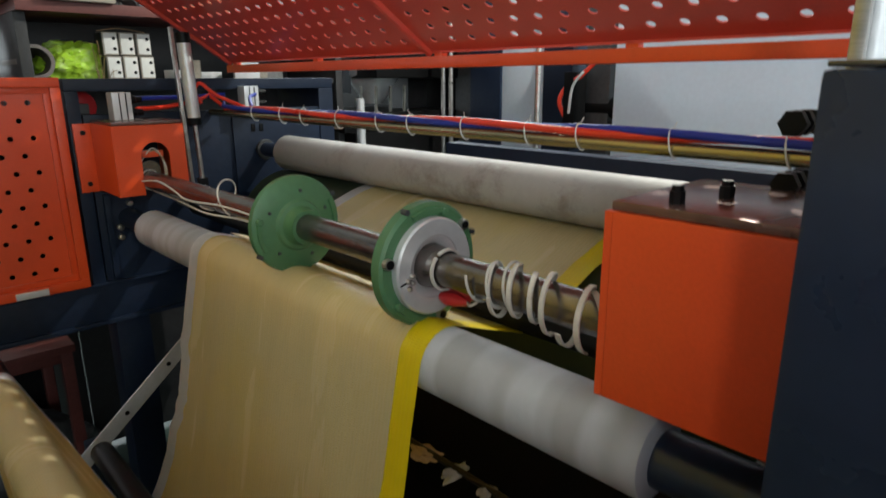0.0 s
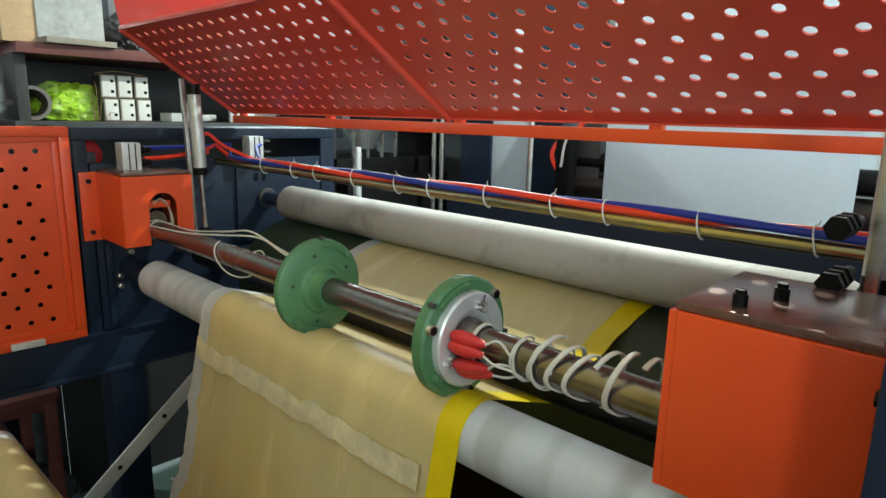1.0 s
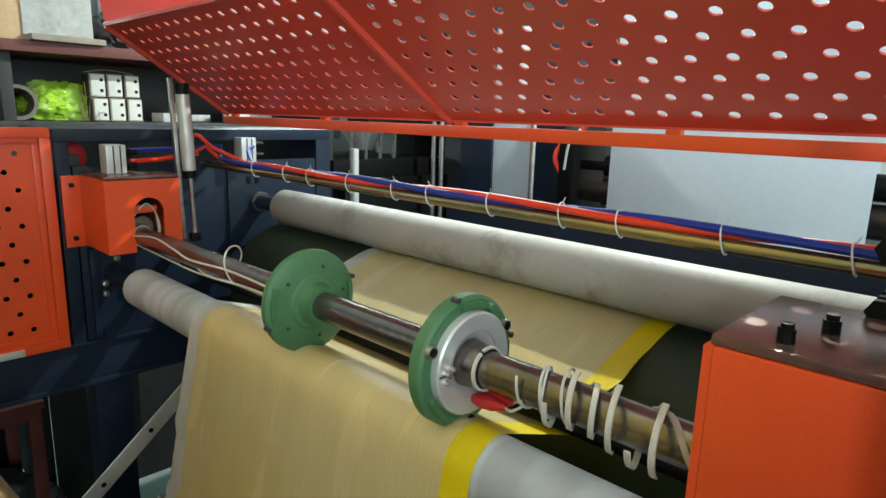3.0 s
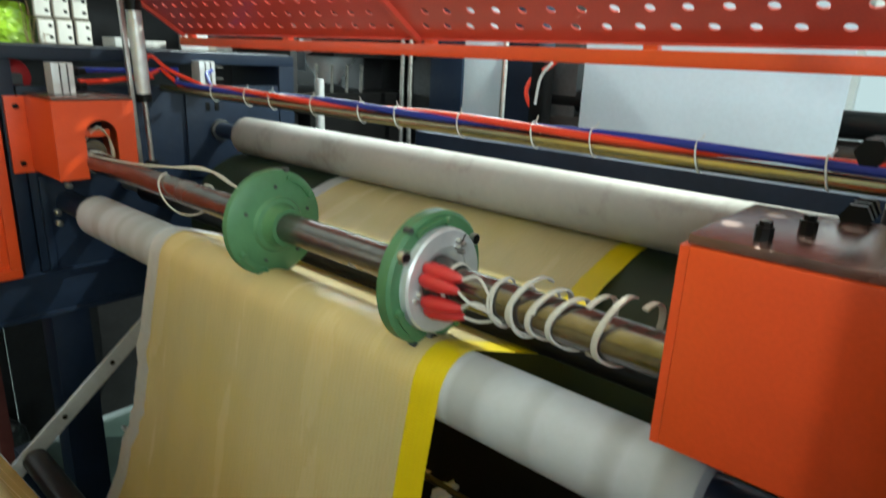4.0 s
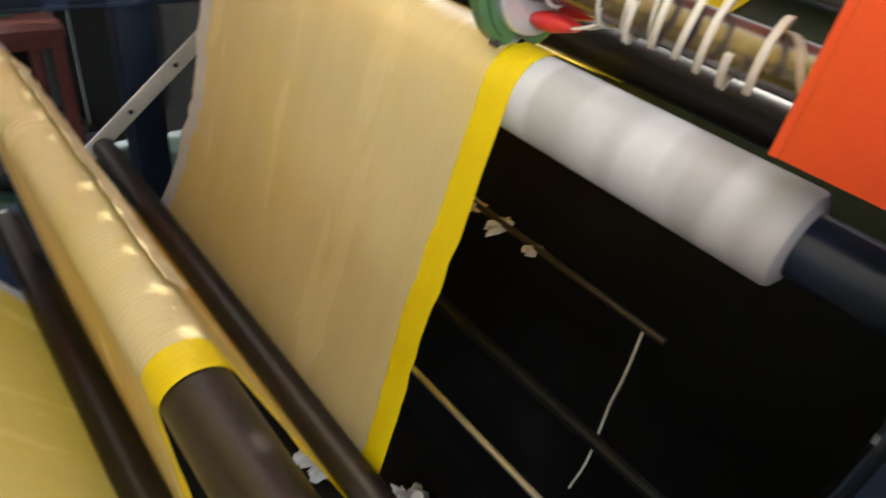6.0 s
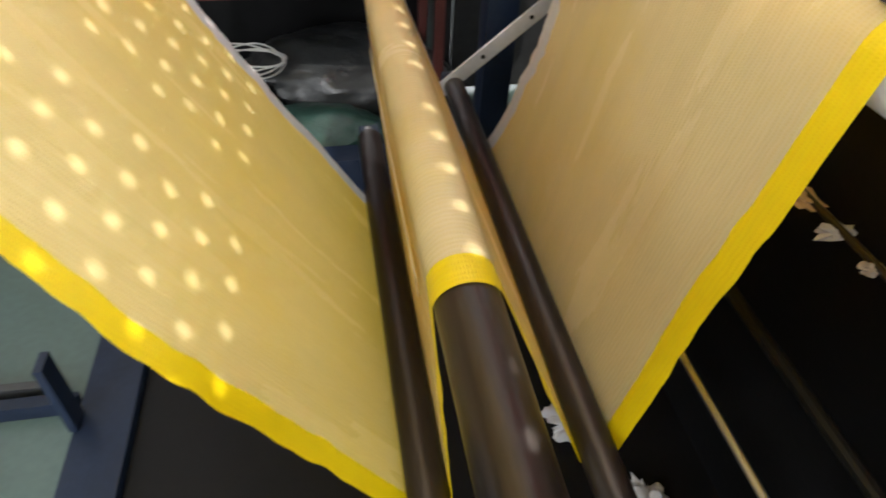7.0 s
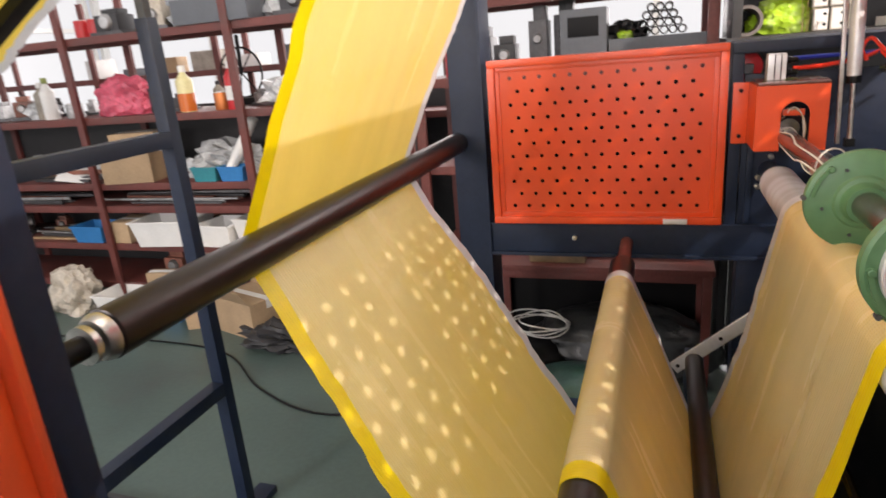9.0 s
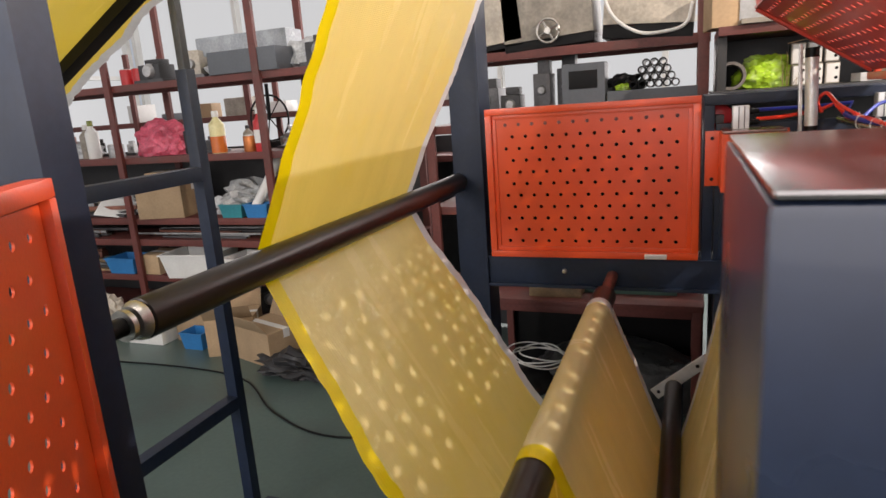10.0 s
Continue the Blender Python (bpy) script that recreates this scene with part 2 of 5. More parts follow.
def put_tube(bm, pts, r, seg=8):
    """A tube along points."""
    pts = [Vector(p) for p in pts]
    rings, side = [], None
    for k, p in enumerate(pts):
        d = (pts[min(k + 1, len(pts) - 1)] - pts[max(k - 1, 0)]).normalized()
        if side is None:
            side = d.orthogonal().normalized()
        side = (side - d * side.dot(d)).normalized()
        up = d.cross(side)
        rings.append([bm.verts.new(p + r * (math.cos(2 * math.pi * j / seg) * side + math.sin(2 * math.pi * j / seg) * up)) for j in range(seg)])
    for a, b in zip(rings, rings[1:]):
        for j in range(seg):
            bm.faces.new((a[j], a[(j + 1) % seg], b[(j + 1) % seg], b[j]))
    bm.faces.new(rings[0][::-1])
    bm.faces.new(rings[-1])
    bmesh.ops.recalc_face_normals(bm, faces=bm.faces)
    return bm


def tube(pts, r, seg=8):
    return put_tube(bmesh.new(), pts, r, seg)


def smooth_path(pts, n=6):
    """Catmull-Rom through points."""
    p = [Vector(q) for q in pts]
    p = [2 * p[0] - p[1]] + p + [2 * p[-1] - p[-2]]
    out = []
    for a, b, c, d in zip(p, p[1:], p[2:], p[3:]):
        for k in range(n):
            t = k / n
            out.append(0.5 * (2 * b + (c - a) * t + (2 * a - 5 * b + 4 * c - d) * t * t + (3 * b - a - 3 * c + d) * t ** 3))
    return out + [p[-2]]


def perforated(w, h, rows, pitch, hole, edge, stagger=0.5, thick=0.003):
    """A sheet in local XZ, w by h, with real round holes in staggered rows."""
    bm = bmesh.new()
    n = int((w - 2 * edge) / pitch)
    x0 = (w - n * pitch) / 2
    rz = (h - 2 * edge) / rows
    V = {}

    def v(x, z):
        key = (round(x, 5), round(z, 5))
        if key not in V:
            V[key] = bm.verts.new((x, 0, z))
        return V[key]

    for r in range(rows):
        za, zb = edge + r * rz, edge + (r + 1) * rz
        sh = stagger * pitch if r % 2 else 0
        xs = [x0 + sh + k * pitch for k in range(n + 1 - (1 if sh else 0))]
        for xa, xb in zip(xs, xs[1:]):
            cx, cz = (xa + xb) / 2, (za + zb) / 2
            outer = [v(xa, za), v(xb, za), v(xb, zb), v(xa, zb)]
            ring = [v(cx + hole * math.cos(math.radians(-135 + 30 * k)), cz + hole * math.sin(math.radians(-135 + 30 * k))) for k in range(12)]
            for q in range(4):
                a, b = outer[q], outer[(q + 1) % 4]
                i = [ring[(3 * q + k) % 12] for k in range(4)]
                bm.faces.new((a, b, i[3], i[2], i[1], i[0]))
        for xa, xb in ((0, xs[0]), (xs[-1], w)):
            bm.faces.new((v(xa, za), v(xb, za), v(xb, zb), v(xa, zb)))
    for za, zb in ((0, edge), (h - edge, h)):
        bm.faces.new((v(0, za), v(w, za), v(w, zb), v(0, zb)))
    bmesh.ops.recalc_face_normals(bm, faces=bm.faces)
    r = bmesh.ops.extrude_face_region(bm, geom=list(bm.faces))
    bmesh.ops.translate(bm, vec=(0, thick, 0), verts=[g for g in r["geom"] if isinstance(g, bmesh.types.BMVert)])
    bmesh.ops.recalc_face_normals(bm, faces=bm.faces)
    return bm


def mesh_of(name, bm, mat, smooth=True):
    me = bpy.data.meshes.new(name)
    bm.to_mesh(me)
    bm.free()
    me.materials.append(mat)
    if smooth:
        me.polygons.foreach_set("use_smooth", [True] * len(me.polygons))
        me.set_sharp_from_angle(angle=radians(35))
    return me


def part(name, bm, mat, parent, label="", m=None):
    ob = new(name, mesh_of(name, bm, mat))
    ob.parent = parent
    if m is not None:
        ob.matrix_basis = m
    return tagged(ob, label)


def thing(name, label, category, m=None, group="", kind=""):
    ob = new(name)
    ob.empty_display_size = 0.1
    if m is not None:
        ob.matrix_basis = m
    return tagged(ob, label, category, group, kind)


def solo(name, bm, mat, label, category, m=None, group="", kind=""):
    ob = new(name, mesh_of(name, bm, mat))
    if m is not None:
        ob.matrix_basis = m
    return tagged(ob, label, category, group, kind)


# ---- hall ----
def hall():
    solo("floor", box(HX0, HX1, HY0, HY1, -0.1, 0, 0), FLOOR, "green painted concrete workshop floor with scuffs", "floor", kind="structure")
    solo("ceiling", box(HX0, HX1, HY0, HY1, HZ, HZ + 0.1, 0), CEIL, "pale sheet ceiling of the workshop", "ceiling", kind="structure")

    def windowed(name, m, length):
        # local: wall along X from 0 to length, window band from 1.2 to 3.4
        w = thing(name, "white plastered wall with a long window band", "wall", m, kind="structure")
        part("wall_below", box(0, length, 0, 0.2, 0, 1.2, 0), WALL, w)
        part("wall_above", box(0, length, 0, 0.2, 3.4, HZ, 0), WALL, w)
        n = int(length / 1.6)
        for k in range(n + 1):
            x = min(k * length / n, length - 0.06)
            part("mullion", box(x, x + 0.06, 0.02, 0.12, 1.2, 3.4, 0), WHITEPL, w)
        part("transom", box(0, length, 0.02, 0.1, 2.25, 2.3, 0), WHITEPL, w)
        part("daylight", box(0, length, 0.16, 0.18, 1.2, 3.4, 0), DAYLIGHT, w)

    windowed("wall_north", pose(HX0, HY1, 0), HX1 - HX0)
    # south, east and west window bands are unseen, added to light the hall
    windowed("wall_south", pose(HX1, HY0, 0, 0, 0, 180), HX1 - HX0)
    windowed("wall_east", pose(HX1, HY1, 0, 0, 0, -90), HY1 - HY0)
    windowed("wall_west", pose(HX0, HY0, 0, 0, 0, 90), HY1 - HY0)
    lamp = thing("high_bay_lamp", "dark metal work lamp hanging from the ceiling", "lamp")
    part("stem", lathe([(3.12, 0.012), (HZ, 0.012)], pose(2.72, -1.0, 0, 90), 12), BLACK, lamp)
    part("cap", box(2.66, 2.78, -1.06, -0.94, 3.06, 3.12, 0.01), BLACK, lamp)


hall()

# ---- machine: side frames ----
XP0, XP1 = -0.15, -0.02  # tall post
XB0, XB1 = 0.81, 1.69    # bearing box frame


def far_frame():
    f = thing("far_side_frame", "dark navy painted steel side frame of the machine", "machine frame")
    part("post", box(XP0, XP1, 0, 0.14, 0, 2.6), NAVY, f)
    part("post_lip", box(XP1 - 0.012, XP1, -0.008, 0, 0, 2.6, 0.002), NAVY, f)
    part("leg", box(0.86, 0.96, 0.02, 0.12, 0, 0.88), NAVY, f)
    part("leg", box(1.55, XB1, 0, 0.14, 0, 0.88), NAVY, f)
    part("beam", box(XP1, XB1, 0.006, 0.14, 0.885, 0.995), NAVY, f)
    part("beam_flange", box(XP1, XB1, -0.006, 0.14, 0.872, 0.885, 0.002), NAVY, f)
    part("beam_flange", box(XP1, XB1, -0.006, 0.14, 0.995, 1.003, 0.002), NAVY, f)
    part("foot_beam", box(XP1, 1.55, 0.0, 0.10, 0.06, 0.2), NAVY, f)
    part("foot_flange", box(XP1, 1.55, -0.03, 0.0, 0.06, 0.072, 0.002), NAVY, f)
    part("upright", box(XB0, XB0 + 0.035, 0, 0.30, 1.003, 1.565), NAVY, f)
    part("upright", box(XB1 - 0.06, XB1, 0, 0.30, 1.003, 1.565), NAVY, f)
    part("top_sheet", box(XB0, XB1, 0, 0.34, 1.565, 1.60, 0.003), NAVY, f)
    part("side_plate", box(XB0 + 0.04, XB1 - 0.06, 0.005, 0.03, 1.003, 1.50), NAVY, f)
    part("stiffener", box(0.868, 0.885, -0.012, 0.005, 1.01, 1.27, 0.002), NAVY, f)
    # black plate added behind the door so its holes stay dark
    part("dark_hole_backing", box(XP1 + 0.02, XB0 - 0.01, 0.10, 0.11, 1.02, 1.50, 0), BLACK, f)
    for x, z in ((0.905, 1.165), (0.905, 1.135), (0.94, 1.235), (0.30, 0.945)):
        part("bolt", lathe([(-0.012, 0.006), (-0.01, 0.009), (0.006, 0.009)], pose(x, 0, z), 8), STEEL, f)
    part("bearing_plate", box(1.29, 1.50, -0.004, 0.004, 1.22, 1.475, 0.002), NAVY, f)
    part("bearing_ring", lathe([(-0.014, 0.025), (-0.014, 0.032), (-0.012, 0.034), (-0.004, 0.034)], pose(1.40, 0, 1.363), 28), DARKIRON, f, "dark steel bearing ring")
    for x in (1.355, 1.385):
        part("slot", box(x, x + 0.012, -0.0058, -0.0045, 1.425, 1.45, 0.002), BLACK, f)
    return f


def near_frame():
    f = thing("near_side_frame", "dark navy painted near side frame with a glossy box upright", "machine frame")
    part("post", box(-0.17, -0.05, -1.86, -1.80, 0, 2.6), NAVY, f)
    part("beam", box(-0.05, XB1, -2.03, -1.89, 0.87, 0.99), NAVY, f)
    part("leg", box(1.55, XB1, -2.03, -1.89, 0, 0.87), NAVY, f)
    part("leg", box(0.78, 0.9, -2.03, -1.89, 0, 0.87), NAVY, f)
    part("box_upright", box(0.785, 1.03, -2.19, -1.890, 0.992, 1.598, 0.006), GLOSSNAVY, f, "glossy navy enamelled box upright")
    part("cap_plate", box(0.787, 1.028, -2.188, -1.892, 1.599, 1.603, 0.002), CAP, f, "scuffed dark steel cap plate")
    part("top_rail", box(1.03, XB1, -2.03, -1.89, 1.57, 1.60), NAVY, f)
    part("side_plate", box(1.03, XB1, -1.93, -1.905, 0.99, 1.50), NAVY, f)
    # closing panel added to keep light out from under the machine
    part("shade_skirt", box(0.9, 1.55, -1.96, -1.94, 0.02, 0.87, 0), BLACK, f)
    return f


far_frame()
near_frame()


def guard_door(name, m, label, paint):
    """Orange pressed door with folded rim and perforated field; local X width, Z height, Y depth outwards behind."""
    d = thing(name, label, "machine door", m)
    w, h = 0.80, 0.60
    bm = perforated(w - 0.06, h - 0.06, 11, 0.0535, 0.0072, 0.012)
    part("perforated_sheet", bm, paint, d, "orange sheet with staggered round holes", pose(0.03, 0.004, 0.03))
    for b in (box(0, w, -0.014, 0.02, 0, 0.026, 0.004), box(0, w, -0.014, 0.02, h - 0.026, h, 0.004),
              box(0, 0.026, -0.014, 0.02, 0.026, h - 0.026, 0.004), box(w - 0.026, w, -0.014, 0.02, 0.026, h - 0.026, 0.004)):
        part("rim", b, paint, d)
    for b in (box(0.026, w - 0.026, -0.002, 0.004, 0.026, 0.042, 0.002), box(0.026, w - 0.026, -0.002, 0.004, h - 0.042, h - 0.026, 0.002),
              box(0.026, 0.042, -0.002, 0.004, 0.042, h - 0.042, 0.002), box(w - 0.042, w - 0.026, -0.002, 0.004, 0.042, h - 0.042, 0.002)):
        part("fold", b, paint, d)
    part("latch", box(0.61, 0.69, -0.026, -0.014, 0.004, 0.022, 0.003), ALU, d, "small bare metal latch plate")
    return d


guard_door("perforated_door", pose(0, 0.0, 1.003), "closed orange perforated steel door in the far side frame", ORANGE)
guard_door("perforated_door", pose(-0.045, -1.875, 0.985, 0, 0, -55), "open orange perforated steel door swung out on the near post", ORANGE)


def bearing_block(name, m, label, s):
    """Orange bearing housing; local: X along the flow, inner face at Y 0, its depth running to s*0.2, Z up from its base."""
    b = thing(name, label, "bearing block", m)
    w, d, h = 0.19, 0.20, 0.19

    def sbox(x0, x1, y0, y1, z0, z1, bev):
        a, c = sorted((s * y0, s * y1))
        return box(x0, x1, a, c, z0, z1, bev)

    bm = bmesh.new()
    cx, r, n = 0.106, 0.038, 10
    arch = [(cx - r, 0.0)] + [(cx - r * math.cos(math.pi * k / n), 0.105 + r * math.sin(math.pi * k / n)) for k in range(n + 1)] + [(cx + r, 0.0)]
    n2 = len(arch)
    low = [bm.verts.new((x, 0, z)) for x, z in arch]
    top = [bm.verts.new((x, 0, h)) for x, z in arch]
    for k in range(1, n2 - 2):
        bm.faces.new((low[k], low[k + 1], top[k + 1], top[k]))
    for q, e in ((0, 0.0), (n2 - 1, w)):
        i = 1 if q == 0 else n2 - 2
        c0, c1 = bm.verts.new((e, 0, 0)), bm.verts.new((e, 0, h))
        bm.faces.new((low[q], low[i], top[i], c1, c0))
        bm.verts.remove(top[q])
    bmesh.ops.recalc_face_normals(bm, faces=bm.faces)
    g = bmesh.ops.extrude_face_region(bm, geom=list(bm.faces))
    bmesh.ops.translate(bm, vec=(0, s * 0.008, 0), verts=[q for q in g["geom"] if isinstance(q, bmesh.types.BMVert)])
    bmesh.ops.recalc_face_normals(bm, faces=bm.faces)
    part("front_plate", bm, ORANGE, b)
    part("cheek", sbox(0, 0.008, 0.008, d - 0.012, 0, h, 0.002), ORANGE, b)
    part("cheek", sbox(w - 0.008, w, 0.008, d - 0.012, 0, h, 0.002), ORANGE, b)
    part("flange", sbox(-0.045, 0.008, d - 0.012, d - 0.002, -0.005, h, 0.002), ORANGE, b)
    part("flange", sbox(w - 0.008, w + 0.03, d - 0.012, d - 0.002, -0.005, h, 0.002), ORANGE, b)
    part("top_plate", sbox(0.004, w, 0.004, d, h + 0.0005, h + 0.010, 0.003), BROWNPLATE, b, "browned bare steel plate on top")
    part("bearing", lathe([(s * 0.03, 0.03), (s * 0.10, 0.03)], pose(cx - 0.01, 0, 0.06)), SHAFT, b)
    part("keeper", sbox(cx - 0.03, cx + 0.028, 0.02, 0.03, 0.10, 0.118, 0.002), ORANGE, b)
    for z in (0.02, 0.165):
        part("bolt", lathe([(s * (d - 0.02), 0.007), (s * (d - 0.012), 0.007)], pose(-0.022, 0, z), 6), BLACK, b)
    if s > 0:
        for q in range(4):
            part("wire", tube(smooth_path([(cx - 0.03 + 0.004 * q, 0.03, 0.09 + 0.01 * q), (cx - 0.005 + 0.008 * q, 0.012 + 0.004 * q, 0.125 - 0.006 * q), (cx + 0.02 + 0.004 * q, 0.016, 0.10 - 0.012 * q), (cx + 0.03, 0.02, 0.03)]), 0.0016, 5), CARD if q % 2 else CORD, b, "loose thin wire")
    if s < 0:
        for x, y in ((0.03, 0.055), (0.088, 0.075), (0.014, 0.183)):
            k = part("stud", lathe([(0, 0.0075), (0.012, 0.0075), (0.012, 0.0055), (0.017, 0.0055)], pose(x, s * y, h + 0.010, 90), 8), BLACK, b)
    return b


bearing_block("bearing_block", pose(0.86, -0.20, 1.287), "orange bearing housing with arched shaft opening", 1)
bearing_block("bearing_block", pose(0.855, -1.703, 1.283), "orange bearing housing with bare steel top plate", -1)

# ---- rollers ----
SHX, SHZ = 0.95, 1.325
DX, DZ, DR = 0.935, 1.19, 0.052
CX, CZ, CR = 0.487, 0.928, 0.04
AX, AZ, AR = -0.128, 1.315, 0.038
TX, TZ, TR = 0.62, 3.02, 0.05
B1X, B1Z, B2X, B2Z = 0.462, 0.385, 0.722, 0.56
UX, UZ, UR = 1.40, 1.363, 0.055
DRX, DRZ, DRR = 1.42, 1.105, 0.20
NX, NZ, NR = 1.10, 1.224, 0.03
ROLLS = []


def roller(name, x, z, profile, mat, label, degrees, stubs=(), seg=48):
    r = thing(name, label, "roller", pose(x, 0, z))
    part("barrel", lathe(profile, seg=seg), mat, r)
    for p, m in stubs:
        part("journal", lathe(p, seg=24), m, r)
    ROLLS.append((r, x, z, degrees))
    return r


roller("lower_rubber_roller", DX, DZ, [(-1.745, 0.04), (-1.74, 0.05), (-1.735, DR), (-0.205, DR), (-0.2, 0.046)], RUBBER, "dirty white rubber-covered roller below the shaft", -240,
       [([(-1.93, 0.022), (-1.86, 0.022), (-1.86, 0.034), (-1.745, 0.034)], GLOSSNAVY), ([(-0.2, 0.03), (0.01, 0.03)], NAVY)])
roller("upper_rubber_roller", UX, UZ, [(-1.765, 0.05), (-1.755, UR), (-0.16, UR), (-0.15, 0.048)], SOILED, "white rubber-covered press roller on the drum", 230,
       [([(-1.93, 0.022), (-1.76, 0.022)], BLACK), ([(-0.15, 0.024), (0.01, 0.024)], GLOSSNAVY)])
roller("draw_drum", DRX, DRZ, [(-1.80, 0.195), (-1.795, DRR), (-0.125, DRR), (-0.12, 0.195)], DRUMGREEN, "dark green rubber-covered draw drum under the film", -63,
       [([(-1.93, 0.04), (-1.80, 0.04)], BLACK), ([(-0.12, 0.04), (0.01, 0.04)], BLACK)], 72)
roller("counter_roller", NX, NZ, [(-1.80, 0.026), (-1.795, NR), (-0.125, NR), (-0.12, 0.026)], BLACK, "black steel roller close behind the disc shaft", 250,
       [([(-1.93, 0.018), (-1.80, 0.018)], STEEL), ([(-0.12, 0.018), (0.01, 0.018)], STEEL)])
roller("dancer_roller", CX, CZ, [(-1.80, 0.036), (-1.795, CR), (-0.255, CR), (-0.25, 0.036)], BROWNTUBE, "dark steel idler roller with film draped over it", -320,
       [([(-1.88, 0.02), (-1.80, 0.02)], RUST), ([(-0.25, 0.022), (0.01, 0.022)], RUST)])
roller("guide_roller", AX, AZ, [(-1.685, 0.03), (-1.68, AR), (-0.008, AR), (-0.004, 0.034)], BROWNTUBE, "long dark brown steel guide roller", 330,
       [([(-1.82, 0.017), (-1.695, 0.017)], BLACK), ([(-1.702, 0.02), (-1.702, 0.03), (-1.69, 0.036), (-1.685, 0.036)], STEEL), ([(-1.72, 0.02), (-1.72, 0.028), (-1.71, 0.028)], STEEL)])
roller("bottom_roller", B1X, B1Z, [(-1.80, 0.036), (-1.795, 0.038), (-0.165, 0.038), (-0.16, 0.03)], BROWNTUBE, "low dark steel roller turning the film upwards", 330,
       [([(-0.16, 0.015), (-0.11, 0.015)], STEEL), ([(-1.88, 0.015), (-1.80, 0.015)], STEEL)])
roller("bottom_roller", B2X, B2Z, [(-1.80, 0.028), (-1.795, 0.03), (-0.165, 0.03), (-0.16, 0.024)], BROWNTUBE, "low dark steel roller beside the frame post", 400,
       [([(-0.16, 0.012), (-0.11, 0.012)], STEEL), ([(-1.88, 0.012), (-1.80, 0.012)], STEEL)])
roller("top_roller", TX, TZ, [(-1.80, 0.046), (-1.795, TR), (-0.055, TR), (-0.05, 0.046)], BROWNTUBE, "high dark steel roller carrying the film over", -250)

# ---- film ----
def arc(cx, cz, r, a0, a1, n=10):
    return [(cx + r * math.cos(radians(a0 + (a1 - a0) * k / n)), cz + r * math.sin(radians(a0 + (a1 - a0) * k / n))) for k in range(n + 1)]


G = 0.0025
FILM_PATH = ([(-1.95, 1.62)] + arc(TX, TZ, TR + G, 118, -28, 14) + arc(AX, AZ, AR + G, 153, 215) + arc(B1X, B1Z, 0.038 + G, 215, 355, 14)
             + arc(CX, CZ, CR + G, 175, 22, 14) + arc(B2X, B2Z, 0.03 + G, 202, 345, 14)
             + arc(DX, DZ, DR + G, 168, 70.6, 12) + arc(NX, NZ, NR + G, 250.6, 293.1, 12) + arc(DRX, DRZ, DRR + G, 113.1, 85, 24))


def densify(pts, step=0.016):
    out = []
    for a, b in zip(pts, pts[1:]):
        n = max(1, int(math.dist(a, b) / step))
        out += [(a[0] + (b[0] - a[0]) * k / n, a[1] + (b[1] - a[1]) * k / n) for k in range(n)]
    return out + [pts[-1]]


FILM_PTS = densify(FILM_PATH)
FILM_S = [0.0]
for p, q in zip(FILM_PTS, FILM_PTS[1:]):
    FILM_S.append(FILM_S[-1] + math.dist(p, q))


def s_near(x, z):
    return FILM_S[min(range(len(FILM_PTS)), key=lambda k: math.dist(FILM_PTS[k], (x, z)))]


# across-machine edges of the film along its way
EDGE = [(s_near(x, z), a, b) for x, z, a, b in (
    (-1.95, 1.62, -1.33, -0.45), (TX, TZ + TR, -1.33, -0.45), (AX - AR, AZ, -1.305, -0.43), (0.13, 0.85, -1.37, -0.43), (B1X, B1Z - 0.04, -1.375, -0.42), (CX, CZ + CR, -1.40, -0.40),
    (B2X, B2Z - 0.03, -1.405, -0.46), (0.81, 0.87, -1.395, -0.61), (DX, DZ + DR, -1.395, -0.56), (NX, NZ - NR, -1.405, -0.55), (DRX, DRZ + DRR, -1.43, -0.57))]


def edges(s):
    k = np.interp(s, [e[0] for e in EDGE], [e[1] for e in EDGE])
    return float(k), float(np.interp(s, [e[0] for e in EDGE], [e[2] for e in EDGE]))


def free(x, z):
    """1 in the free spans of the film, 0 on the rollers."""
    d = min(math.dist((x, z), c) for c in ((AX, AZ), (B1X, B1Z), (CX, CZ), (B2X, B2Z), (DX, DZ), (TX, TZ), (DRX, DRZ + 0.1)))
    return max(0.0, min(1.0, (d - 0.11) / 0.12))


